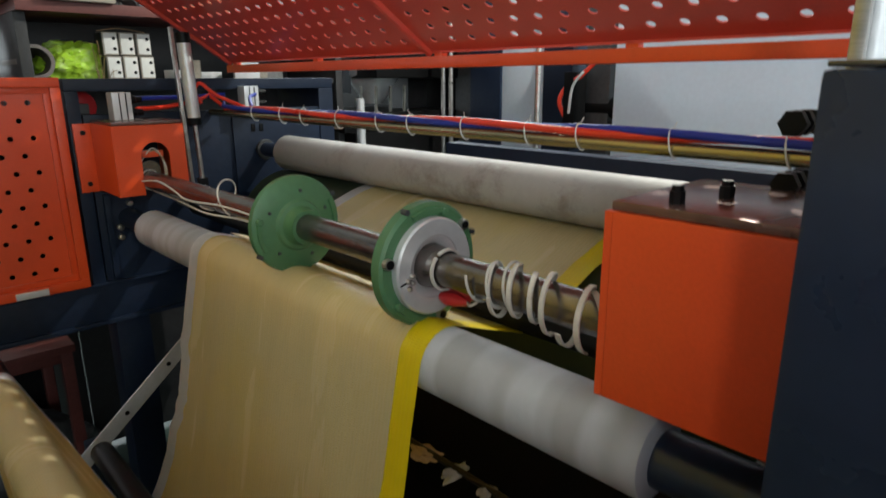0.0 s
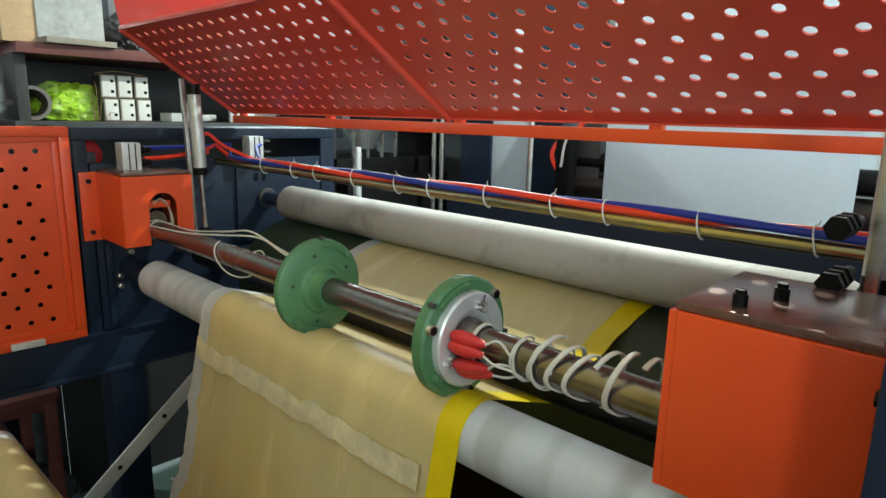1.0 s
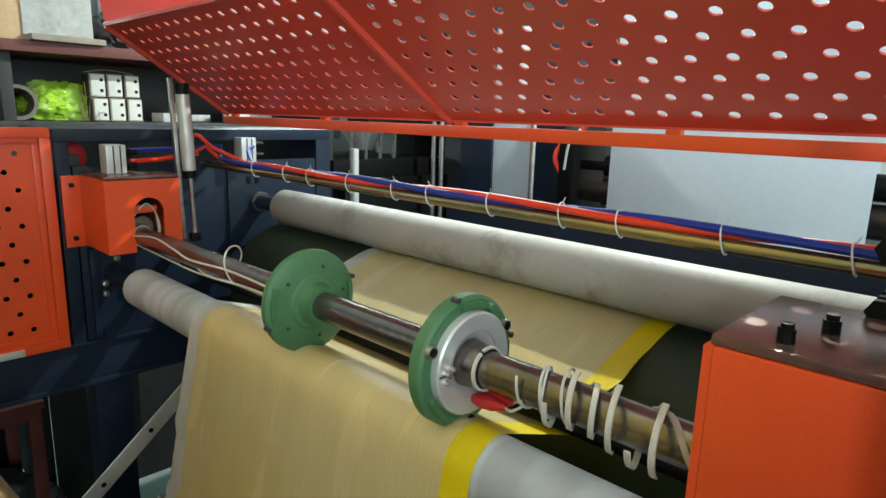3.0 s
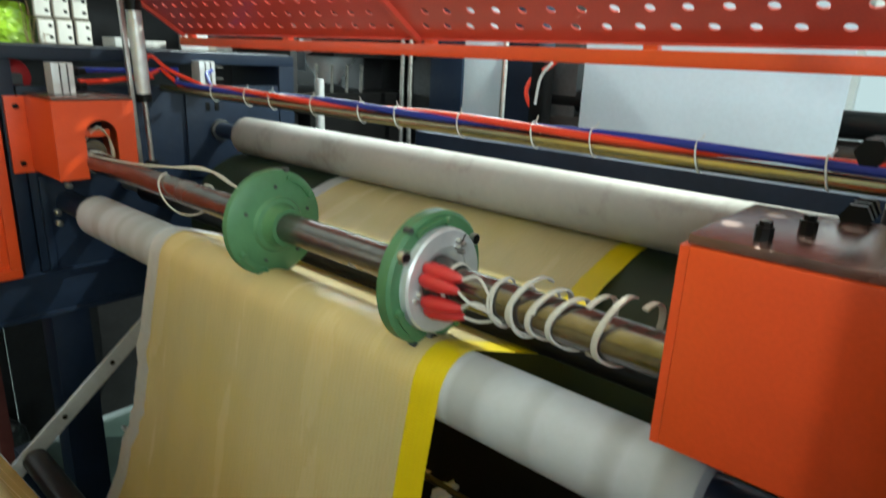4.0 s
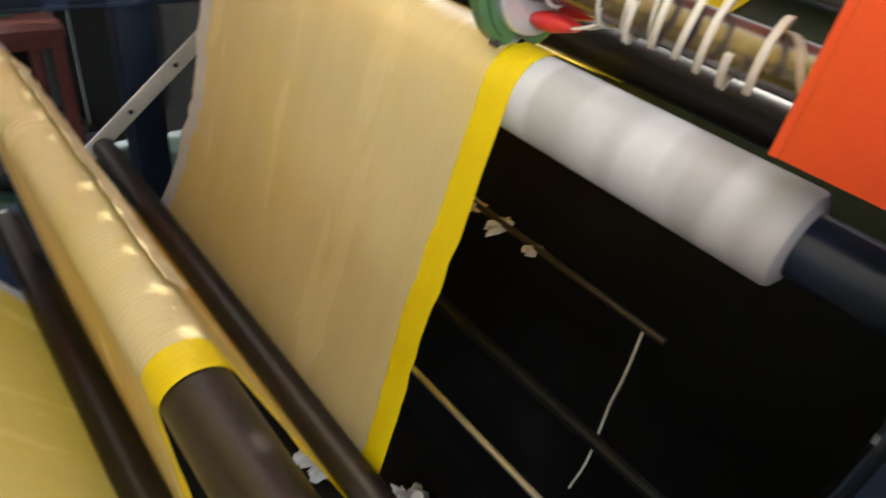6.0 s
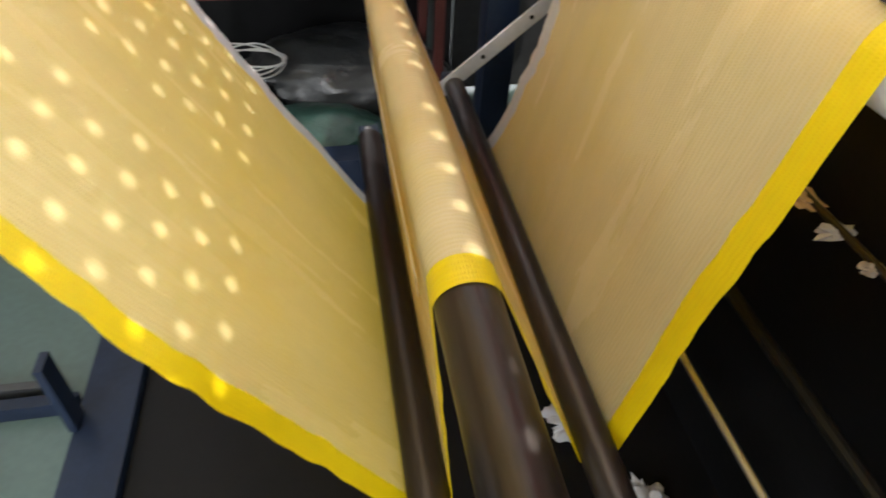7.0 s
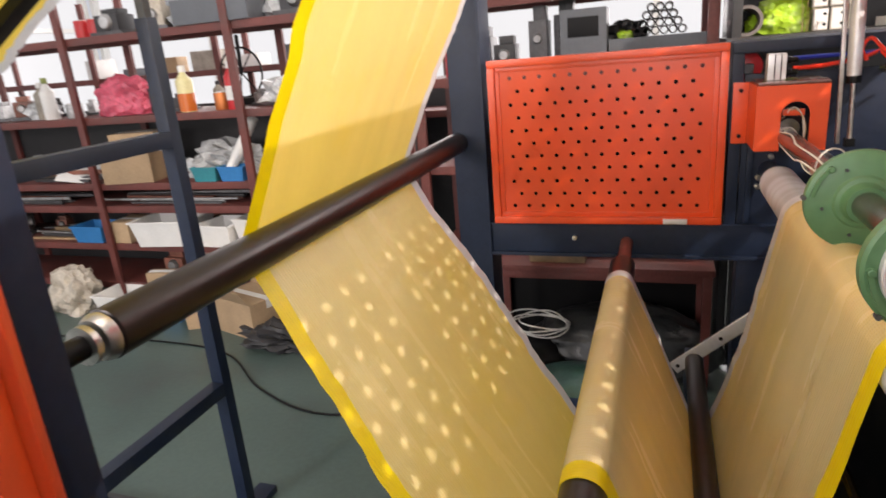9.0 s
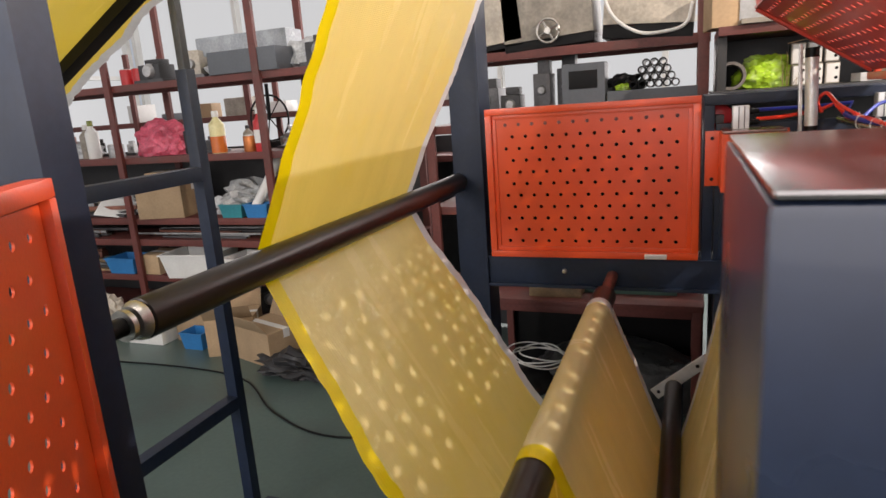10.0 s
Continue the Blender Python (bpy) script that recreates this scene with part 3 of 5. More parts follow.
def film_sheet(near_off, far_off, n, from_near=True, span=None):
    """A strip of the film. Offsets are metres in from the near edge (near_off) and in from the far edge (far_off); span: a strip of that width."""
    bm = bmesh.new()
    uv = bm.loops.layers.uv.new("web")
    at = {}
    rows = []
    for k, (x, z) in enumerate(FILM_PTS):
        s = FILM_S[k]
        p, q = FILM_PTS[max(0, k - 1)], FILM_PTS[min(len(FILM_PTS) - 1, k + 1)]
        L = math.dist(p, q) or 1
        nx, nz = -(q[1] - p[1]) / L, (q[0] - p[0]) / L
        a, b = edges(s)
        a += (0.007 * noise.noise((s * 7, 1.3, 0)) + 0.009 * noise.noise((s * 19, 5.1, 0))) * free(x, z)
        b += 0.034 * noise.noise((s * 4, 7.7, 0)) + (0.016 * noise.noise((s * 17, 3.1, 0)) + 0.007 * noise.noise((s * 61, 4.4, 0))) * free(x, z)
        if span:
            y0, y1 = (a + near_off, a + near_off + span) if from_near else (b - far_off - span, b - far_off)
        else:
            y0, y1 = a + near_off, b - far_off
        row = []
        for j in range(n + 1):
            y = y0 + (y1 - y0) * j / n
            edge_curl = max(0, 1 - abs(y - a) / 0.12)
            w = (0.006 * noise.noise((s * 2.2, y * 3.5, 2.0)) + 0.0042 * noise.noise((s * 1.3 + y * 2.5, y * 11, 5.0)) + 0.0012 * noise.noise((s * 4, y * 38, 8.0)) + 0.004 * edge_curl * noise.noise((s * 11, 0, 9.0))) * free(x, z)
            v = bm.verts.new((x + nx * w, y, z + nz * w))
            at[v] = (s, y)
            row.append(v)
        rows.append(row)
    for a, b in zip(rows, rows[1:]):
        for j in range(n):
            f = bm.faces.new((a[j], a[j + 1], b[j + 1], b[j]))
            for c in f.loops:
                c[uv].uv = at[c.vert]
    return bm


web = thing("film_web", "yellow translucent plastic film running over the rollers", "plastic film")
part("film", film_sheet(0.048, 0.045, 40), FILM, web, "mustard yellow translucent sheet")
part("edge_stripe", film_sheet(0, 0, 4, True, 0.048), STRIPE, web, "bright yellow edge stripe")
part("milky_edge", film_sheet(0, 0, 4, False, 0.045), CLEAR, web, "crinkled milky selvedge")


def splice_strip():
    """A torn-edged strip of tape, both faces, standing just clear of the film."""
    bm = bmesh.new()
    rows = []
    for k in range(41):
        y = -0.355 + 0.0185 * k
        j = 0.014 * noise.noise((k * 0.31, 3.0, 0)) + 0.006 * noise.noise((k * 1.7, 8.0, 0))
        rows.append([bm.verts.new((x + j * (1 + 0.6 * noise.noise((k * 0.9, x * 90, 1))), y, z)) for x in (-0.02, 0.02) for z in (0.006, 0.0072)])
    for a, b in zip(rows, rows[1:]):
        for p, q in ((0, 1), (1, 3), (3, 2), (2, 0)):
            bm.faces.new((a[p], a[q], b[q], b[p]))
    bmesh.ops.recalc_face_normals(bm, faces=bm.faces)
    return bm


film_splice = thing("film_splice", "pale torn splice tape across the moving film", "splice tape")
part("tape", splice_strip(), SPLICE, film_splice)


# ---- shaft with discs ----
def coil(y0, y1, turns, r, amp, seed, n=90, tilt=0.006):
    rnd = random.Random(seed)
    a0 = rnd.random() * 6.28
    out = []
    for k in range(n + 1):
        u = k / n
        a = a0 + 2 * math.pi * turns * u
        rr = r + amp * (0.5 + 0.5 * math.sin(a * 1.0 + seed)) * (0.6 + 0.4 * math.sin(7 * u + seed))
        out.append((rr * math.cos(a), y0 + (y1 - y0) * u - tilt * math.cos(a - 0.54) + 0.0015 * math.sin(2 * a + seed), rr * math.sin(a)))
    return out


def strap(pts, width, thick):
    """A flat tape along points, its flat side towards the shaft's axis."""
    bm = bmesh.new()
    rows = []
    pts = [Vector(p) for p in pts]
    for k, p in enumerate(pts):
        d = (pts[min(k + 1, len(pts) - 1)] - pts[max(k - 1, 0)]).normalized()
        out = Vector((p.x, 0, p.z)).normalized()
        side = d.cross(out).normalized()
        out = side.cross(d)
        rows.append([bm.verts.new(p + side * a * width / 2 + out * b * thick / 2) for a, b in ((-1, -1), (1, -1), (1, 1), (-1, 1))])
    for a, b in zip(rows, rows[1:]):
        for j in range(4):
            bm.faces.new((a[j], a[(j + 1) % 4], b[(j + 1) % 4], b[j]))
    bm.faces.new(rows[0][::-1])
    bm.faces.new(rows[-1])
    bmesh.ops.recalc_face_normals(bm, faces=bm.faces)
    return bm


def ring_piece(r0, r1, a0, a1, y0, y1, n=10):
    """A curved bar between two radii and two angles about local Y."""
    bm = bmesh.new()
    rows = []
    for k in range(n + 1):
        a = radians(a0 + (a1 - a0) * k / n)
        rows.append([bm.verts.new((r * math.cos(a), y, r * math.sin(a))) for r, y in ((r0, y0), (r1, y0), (r1, y1), (r0, y1))])
    for a, b in zip(rows, rows[1:]):
        for q in range(4):
            bm.faces.new((a[q], a[(q + 1) % 4], b[(q + 1) % 4], b[q]))
    bm.faces.new(rows[0][::-1])
    bm.faces.new(rows[-1])
    bmesh.ops.recalc_face_normals(bm, faces=bm.faces)
    return bm


def rim_clips(disc, face, angles):
    """Curved keeper bars by the rim, each with an end pin and a nub past the rim."""
    for a in angles:
        part("keeper_bar", ring_piece(0.079, 0.086, a, a + 42, face - 0.005, face + 0.002), GREEN, disc)
        part("pin", lathe([(face - 0.009, 0.0045), (face - 0.008, 0.006), (face + 0.002, 0.006)], pose(0.0825 * math.cos(radians(a)), 0, 0.0825 * math.sin(radians(a))), 10), GREEN, disc)
        b = radians(a + 44)
        part("nub", lathe([(-0.006, 0.0045), (0.006, 0.0045)], pose(0.096 * math.cos(b), face + 0.004, 0.096 * math.sin(b)), 8), DARKIRON, disc)


def plug_shape(r, y0, y1):
    """Two soft boots side by side."""
    bm = bmesh.new()
    for dz in (-0.0075, 0.0075):
        L = y1 - y0
        put_lathe(bm, [(y0, 0.004), (y0 + 0.1 * L, 0.006), (y0 + 0.45 * L, 0.0105), (y0 + 0.8 * L, 0.011), (y1, 0.007)], pose(r, 0, dz), 14)
    return bm


def disc_shaft():
    s = thing("disc_shaft", "oily steel shaft carrying two green flanged discs and cord", "shaft", pose(SHX, 0, SHZ))
    part("shaft", lathe([(-1.80, 0.0255), (-0.12, 0.0255)], seg=40), SHAFT, s)
    d1 = part("disc", lathe([(-1.008, 0.026), (-1.008, 0.033), (-0.99, 0.035), (-0.984, 0.039), (-0.982, 0.046), (-0.977, 0.05), (-0.975, 0.06), (-0.971, 0.09), (-0.968, 0.094), (-0.957, 0.095), (-0.954, 0.092), (-0.954, 0.03)], seg=64), GREEN, s, "green painted cast disc with hub")
    for a in (20, 95, 160, 250, 310):
        part("screw", lathe([(-0.977, 0.003), (-0.97, 0.004)], pose(0.066 * math.cos(radians(a)), 0, 0.066 * math.sin(radians(a))), 8), DARKIRON, d1)
    rim_clips(d1, -0.972, (35, 215))
    d2 = part("disc", lathe([(-1.350, 0.06), (-1.351, 0.09), (-1.347, 0.095), (-1.330, 0.095), (-1.327, 0.05)], seg=64), GREEN, s, "green painted disc with bare face plate")
    part("face_plate", lathe([(-1.352, 0.034), (-1.356, 0.037), (-1.360, 0.047), (-1.362, 0.048), (-1.364, 0.071), (-1.361, 0.0735), (-1.350, 0.074)], seg=56), ALU, d2, "bare aluminium face plate")
    part("collar", lathe([(-1.386, 0.026), (-1.386, 0.029), (-1.372, 0.031), (-1.352, 0.034)]), SHAFT, d2)
    part("retaining_ring", ring_piece(0.0285, 0.0315, 0, 350, -1.389, -1.384, 30), CORD, d2, "pale ring round the shaft collar")
    for a in (35, 150, 265):
        part("bush", lathe([(-1.358, 0.005), (-1.358, 0.0085), (-1.350, 0.009)], pose(0.084 * math.cos(radians(a)), 0, 0.084 * math.sin(radians(a))), 12), STEEL, d2)
        part("bolt_hole", lathe([(-1.3592, 0.0066), (-1.3582, 0.0066)], pose(0.084 * math.cos(radians(a)), 0, 0.084 * math.sin(radians(a))), 12), BLACK, d2)
    rim_clips(d2, -1.351, (85, 205, 300))
    for a, r in ((52, 0.048), (58, 0.057), (64, 0.050), (70, 0.058), (190, 0.052), (196, 0.060), (202, 0.05)):
        part("terminal", lathe([(-1.370, 0.0025), (-1.368, 0.004), (-1.358, 0.004)], pose(r * math.cos(radians(a)), 0, r * math.sin(radians(a))), 6), STEEL, d2, "bright terminal screw")
    part("split_line", box(0.050, 0.071, -1.3648, -1.3636, -0.001, 0.001, 0), BLACK, d2, "", pose(0, 0, 0, 0, -60, 0))
    for k, a in enumerate((-150, -203)):
        m = pose(0, 0, 0, 0, -a, 0) @ pose(0, -1.36, 0, 0, 0, -10 + 4 * k) @ pose(0, 1.36, 0)
        plug = part("plug", plug_shape(0.05, -1.418, -1.36), REDPLUG, s, "red push-on cable plug", m)
        for q in (-0.0075, 0.0075):
            part("lead", tube(smooth_path([(0.05, -1.416, q), (0.045, -1.436, q * 2.2), (0.033, -1.458, 0.012 + q), (0.022, -1.475, 0.02 + q)]), 0.0019, 6), CORD, plug)
    part("cord", strap(coil(-1.495, -1.585, 3.2, 0.0275, 0.019, 1, 110, 0.017), 0.0066, 0.0026), CORD, s, "loose white woven tape wound on the shaft")
    part("cord", strap(coil(-1.61, -1.64, 1.1, 0.029, 0.026, 1.03, 44, 0.014), 0.0072, 0.0026), CORD, s, "loose white woven tape wound on the shaft")
    part("cord", tube(coil(-1.45, -1.53, 2.4, 0.0275, 0.010, 2.3), 0.0019, 6), CORD, s, "white cotton cord")
    part("cord", tube(coil(-1.46, -1.51, 1.6, 0.0275, 0.007, 4.0), 0.0019, 6), CORD, s, "white cotton cord")
    part("cord", strap(coil(-1.60, -1.72, 0.9, 0.0268, 0.003, 5.0), 0.007, 0.0022), MIXED[3], s, "yellowed tape end on the shaft")
    part("cord", tube(smooth_path([(0.02, -0.2, 0.02), (0.032, -0.33, 0.012), (0.045, -0.5, 0.03), (0.055, -0.62, 0.045), (0.045, -0.75, 0.03), (0.03, -0.88, 0.024), (0.03, -0.955, 0.03)]), 0.0022, 6), CORD, s, "loose white cord")
    part("cord", tube(smooth_path([(-0.02, -0.2, 0.02), (-0.012, -0.4, 0.028), (0.005, -0.55, 0.04), (0.03, -0.7, 0.05), (0.02, -0.82, 0.035), (0.01, -0.955, 0.032)]), 0.0022, 6), CORD, s, "loose white cord")
    part("cord", tube(coil(-0.56, -0.72, 1.0, 0.028, 0.028, 3.0, 40), 0.0019, 6), CORD, s, "thin white cord loop")
    part("cord", strap(coil(-0.16, -0.2, 1.6, 0.0265, 0.004, 2.0, 30), 0.006, 0.002), CORD, s, "white cord knotted round the shaft end")
    return s


disc_shaft()


# ---- hood ----
def hood():
    h = thing("guard_hood", "perforated steel guard hood raised over the rollers, coloured a shaded red", "machine guard")
    x0, z0, x1, z1 = 1.305, 1.652, 0.965, 1.878
    L = math.dist((x0, z0), (x1, z1))
    ux, uz = (x1 - x0) / L, (z1 - z0) / L
    for ya, yb in ((0.01, -0.9595), (-0.9605, -1.93)):
        w = abs(yb - ya)
        m = Matrix(((0, uz, ux, x0), (-1, 0, 0, ya), (0, -ux, uz, z0), (0, 0, 0, 1)))
        part("perforated_sheet", perforated(w, L, 9, 0.0545, 0.0082, 0.016), SHADED_ORANGE, h, "", m)
    for yy in (0.01, -0.96, -1.93):
        part("rib", tube([(x0 + 0.004, yy, z0 - 0.004), (x1, yy, z1 - 0.004)], 0.009, 6), SHADED_ORANGE, h)
    part("lower_fold", box(x0, x0 + 0.018, -1.95, 0.02, z0 - 0.004, z0 + 0.012, 0.003), SHADED_ORANGE, h)
    part("bend_fold", tube([(x1, 0.01, z1), (x1, -1.95, z1)], 0.007, 6), SHADED_ORANGE, h)
    bm = bmesh.new()
    a = [bm.verts.new(p) for p in ((x1, 0.01, z1), (x1, -1.95, z1), (x1 - 0.03, -1.95, z1 + 0.17), (x1 - 0.03, 0.01, z1 + 0.17))]
    bm.faces.new(a)
    bmesh.ops.solidify(bm, geom=list(bm.faces), thickness=0.003)
    part("front_lip", bm, SHADED_ORANGE, h)
    part("hinge_rail", box(1.298, 1.330, -1.95, 0.02, 1.617, 1.641, 0.003), ORANGE, h, "bright orange hinge rail")
    for yy in (-0.02, -0.5, -0.985, -1.45, -1.9):
        part("hinge", box(1.308, 1.325, yy - 0.012, yy + 0.012, 1.638, 1.658, 0.002), ORANGE, h)


hood()


# ---- air line ----
def air_line():
    p = thing("air_pipe", "yellowed steel pipe with red and blue air hoses tied along it", "air line")
    x, z = 1.225, 1.492
    part("pipe", tube([(x, -1.9, z), (x, 0.0, z + 0.002)], 0.011, 14), BRASS, p, "yellowed bright steel pipe")
    def run(off, wob, seed, y0=-1.88, y1=-0.1):
        n = 36
        return [(x + off[0] + wob * math.sin(seed + k * 0.42), y0 + (y1 - y0) * k / n, z + off[1] + 0.55 * wob * math.cos(seed + k * 0.42)) for k in range(n + 1)]
    part("hose", tube(smooth_path(run((-0.001, 0.0200), 0.0066, 0), 2) + [(1.2, -0.05, 1.55), (1.15, -0.06, 1.53), (1.05, -0.06, 1.517), (0.97, -0.08, 1.515)], 0.0065, 10), REDHOSE, p, "red air hose")
    part("hose", tube(smooth_path(run((-0.001, 0.0205), 0.0066, 3.14), 2) + [(1.25, -0.05, 1.55), (1.15, -0.05, 1.545), (1.05, -0.06, 1.545), (0.97, -0.08, 1.545)], 0.0065, 10), BLUEHOSE, p, "blue air hose")
    part("hose", tube(smooth_path([(1.24, -0.2, 1.515), (1.2, -0.1, 1.55), (1.175, -0.05, 1.585), (1.15, -0.06, 1.56), (1.16, -0.08, 1.525)]), 0.0055, 10), REDHOSE, p, "looped red air hose")
    part("hose", tube(smooth_path([(1.24, -0.25, 1.515), (1.3, -0.12, 1.54), (1.34, -0.08, 1.55)]), 0.0055, 10), BLUEHOSE, p, "blue air hose")
    for k in range(11):
        y = -0.30 - k * 0.142 - 0.02 * math.sin(k * 2.1)
        part("cable_tie", tube([(x - 0.001 + 0.0145 * math.cos(a), y + 0.004 * math.sin(a), z + 0.009 + 0.0215 * math.sin(a)) for a in [2 * math.pi * j / 16 for j in range(17)]], 0.0013, 5), WHITEPL, p, "white cable tie")
        part("cable_tie_tail", tube([(x - 0.004, y, z + 0.03), (x - 0.01 + 0.006 * math.sin(k), y - 0.006, z + 0.04)], 0.001, 5), WHITEPL, p)
    return p


air_line()


def air_cylinder(m, label):
    c = thing("air_cylinder", label, "air cylinder", m)
    part("barrel", lathe([(0.0, 0.0195), (0.215, 0.0195)], pose(0, 0, 0, 90), 24), ALU, c)
    part("cap", lathe([(0.215, 0.021), (0.245, 0.021)], pose(0, 0, 0, 90), 16), BLACK, c, "black end cap")
    part("cap", lathe([(-0.022, 0.02), (0.0, 0.02)], pose(0, 0, 0, 90), 16), BLACK, c, "black end cap")
    part("piston_rod", lathe([(-0.19, 0.007), (-0.022, 0.007)], pose(0, 0, 0, 90), 12), STEEL, c)
    part("bracket", box(-0.037, -0.026, -0.004, 0.010, -0.2, 0.26, 0.002), STEEL, c)
    part("clevis", box(-0.014, 0.014, -0.01, 0.01, -0.21, -0.185, 0.002), BLACK, c)


air_cylinder(pose(1.13, -0.085, 1.485, 0, -2, 0), "upright aluminium air cylinder beside the far bearing block")
air_cylinder(pose(1.13, -1.83, 1.485), "upright aluminium air cylinder beside the near bearing block")


def valve(m):
    v = thing("compact_cylinder", "small square aluminium air cylinder with hose fittings", "air cylinder", m, "compact cylinders")
    part("body", box(-0.025, 0.025, -0.025, 0.025, 0, 0.075, 0.003), ALU, v)
    for z in (0.02, 0.055):
        part("fitting", lathe([(0.0, 0.011), (0.012, 0.011), (0.014, 0.009), (0.03, 0.0085)], pose(0.025, -0.012, z, 0, 0, -90), 12), BLACK, v)
    for x in (-0.008, 0.009):
        part("groove", box(x, x + 0.003, -0.0265, -0.0245, 0.002, 0.073, 0), BLACK, v)
    return v


valve(pose(0.92, -0.1, 1.4875))
valve(pose(1.345, -0.02, 1.5))
solo("red_knob", lathe([(0, 0.02), (0.01, 0.045), (0.03, 0.05), (0.05, 0.035)], pose(0.862, 0.06, 1.52)), REDPLUG, "round dark red cover beside the bearing block", "cover", Matrix())
solo("iron_bracket", box(0.848, 0.876, 0.03, 0.09, 1.5, 1.53, 0.002), DARKIRON, "small dark iron bracket under the cover", "bracket")
for z in (1.488, 1.549):
    b = thing("adjusting_bolt", "black threaded adjusting bolt in the near frame", "bolt", pose(1.10, -1.80, z, 0, 0, 90), "adjusting bolts")
    part("thread", lathe([(-0.02, 0.007), (0.075, 0.007)], seg=12), BLACK, b)
    for y in (0.02, 0.045, 0.066):
        part("nut", lathe([(y, 0.014), (y + 0.01, 0.014)], seg=6), BLACK, b)


# ---- below the film ----
def underside():
    # tray and walls are black plates added to keep the underside dark
    b = thing("dark_floor_tray", "black floor tray with a navy edge channel and added dark walls", "oil tray")
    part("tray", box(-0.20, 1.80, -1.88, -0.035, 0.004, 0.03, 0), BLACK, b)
    part("edge_channel", box(-0.34, -0.205, -1.88, -0.03, 0.003, 0.06, 0.004), NAVY, b, "navy edge channel")
    part("shade_wall", box(1.19, 1.20, -1.93, -0.005, 0.035, 1.02, 0), BLACK, b)
    part("shade_side", box(1.0, 1.19, -1.90, -1.885, 0.035, 1.0, 0), BLACK, b)
    r = thing("floor_rails", "pair of dark steel floor rails beside the machine", "rail")
    part("rail", box(-1.6, -0.36, -0.80, -0.765, 0.0, 0.05, 0.003), NAVY, r)
    part("rail", box(-1.6, -0.42, -0.735, -0.71, 0.0, 0.045, 0.003), DARKIRON, r)
    part("stop_plate", box(-0.345, -0.325, -0.90, -0.84, 0.062, 0.30, 0.003), NAVY, r)
    for x, z, l in ((B1X, B1Z, "dark steel post holding the low roller"), (B2X, B2Z, "dark steel post holding the inner low roller")):
        p = thing("roller_post", l, "post", group="roller posts")
        part("upright", box(x - 0.028, x + 0.028, -0.155, -0.10, 0.031, z + 0.012, 0.004), NAVY, p)
        part("flange", box(x + 0.028, x + 0.034, -0.155, -0.085, 0.031, z + 0.012, 0.001), NAVY, p)
    for x, z in ((B1X, B1Z), (B2X, B2Z)):
        p = thing("roller_post", "dark steel post on the near side of a low roller", "post", group="roller posts")
        part("upright", box(x - 0.028, x + 0.028, -1.88, -1.83, 0.031, z + 0.012, 0.004), NAVY, p)
    d = thing("brace_bar", "grey galvanised diagonal brace bar with bolt holes", "brace")
    a = math.degrees(math.atan2(0.79 - 0.56, 0.968 - 0.70))
    m = pose(0.655, -0.175, 0.525, 0, -a, 0)
    part("bar", box(0, 0.75, -0.004, 0.004, -0.022, 0.022, 0.001), ALU, d, "", m)
    for u in (0.02, 0.195, 0.37, 0.55):
        part("bolt_hole", lathe([(-0.0052, 0.007), (-0.0042, 0.007)], m @ pose(u, 0, 0), 10), BLACK, d)
    for x, z, y0, y1, r2, mt in ((0.92, 0.60, -1.80, -0.25, 0.007, STEEL), (1.055, 0.90, -1.635, -0.3, 0.006, BROWNTUBE), (0.985, 0.72, -1.82, -0.3, 0.012, BLACK)):
        t = thing("tie_rod", "thin steel tie rod across the machine", "rod", group="tie rods")
        part("rod", tube([(x, y0, z), (x, y1, z)], r2, 10), mt, t)
    solo("hanging_wire", tube(smooth_path([(1.055, -1.6, 0.892), (1.05, -1.605, 0.8), (1.06, -1.6, 0.72), (1.045, -1.61, 0.6), (1.05, -1.6, 0.5)]), 0.0022, 6), WHITEPL, "thin white wire hanging from a rod", "wire")
    for k in range(2):
        t = thing("clamp_hook", "bright bent steel spring hook below the near bearing block", "hook", pose(0.955 + 0.045 * k, -1.84, 1.2))
        part("hook", tube(smooth_path([(0, 0, 0.05), (0, 0, 0), (0.008, 0.0, -0.02), (0.02, -0.004, -0.01), (0.016, 0, 0.012)]), 0.003, 6), STEEL, t)
        part("spring", tube([(0.007 * math.cos(j * 0.9), 0.007 * math.sin(j * 0.9), 0.045 - j * 0.0012) for j in range(30)], 0.0016, 5), STEEL, t)


underside()


def crumple(r, seed, sx=1, sy=1, sz=1, rough=0.3, sub=4, flat=True):
    """A crumpled bag or heap."""
    bm = bmesh.new()
    bmesh.ops.create_icosphere(bm, subdivisions=sub, radius=1)
    for v in bm.verts:
        d = v.co.normalized()
        k = 1 + rough * noise.noise(d * 1.6 + Vector((seed, 0, 0))) + 0.6 * rough * noise.noise(d * 4 + Vector((0, seed, 0))) + 0.35 * rough * noise.noise(d * 9 + Vector((0, 0, seed)))
        v.co = Vector((d.x * sx, d.y * sy, d.z * sz)) * r * k
        if flat and v.co.z < -0.6 * r * sz:
            v.co.z = -0.6 * r * sz
    zmin = min(v.co.z for v in bm.verts)
    bmesh.ops.translate(bm, vec=(0, 0, -zmin), verts=bm.verts)
    return bm


solo("film_scrap", crumple(0.06, 3, 1.6, 0.8, 0.5, 0.8), CLEAR, "crumpled milky film scrap in the tray", "scrap", pose(0.93, -1.05, 0.031))
solo("film_scrap", crumple(0.05, 5, 0.9, 1.5, 0.5, 0.8), CLEAR, "crumpled milky film scrap in the tray", "scrap", pose(1.0, -1.3, 0.031))

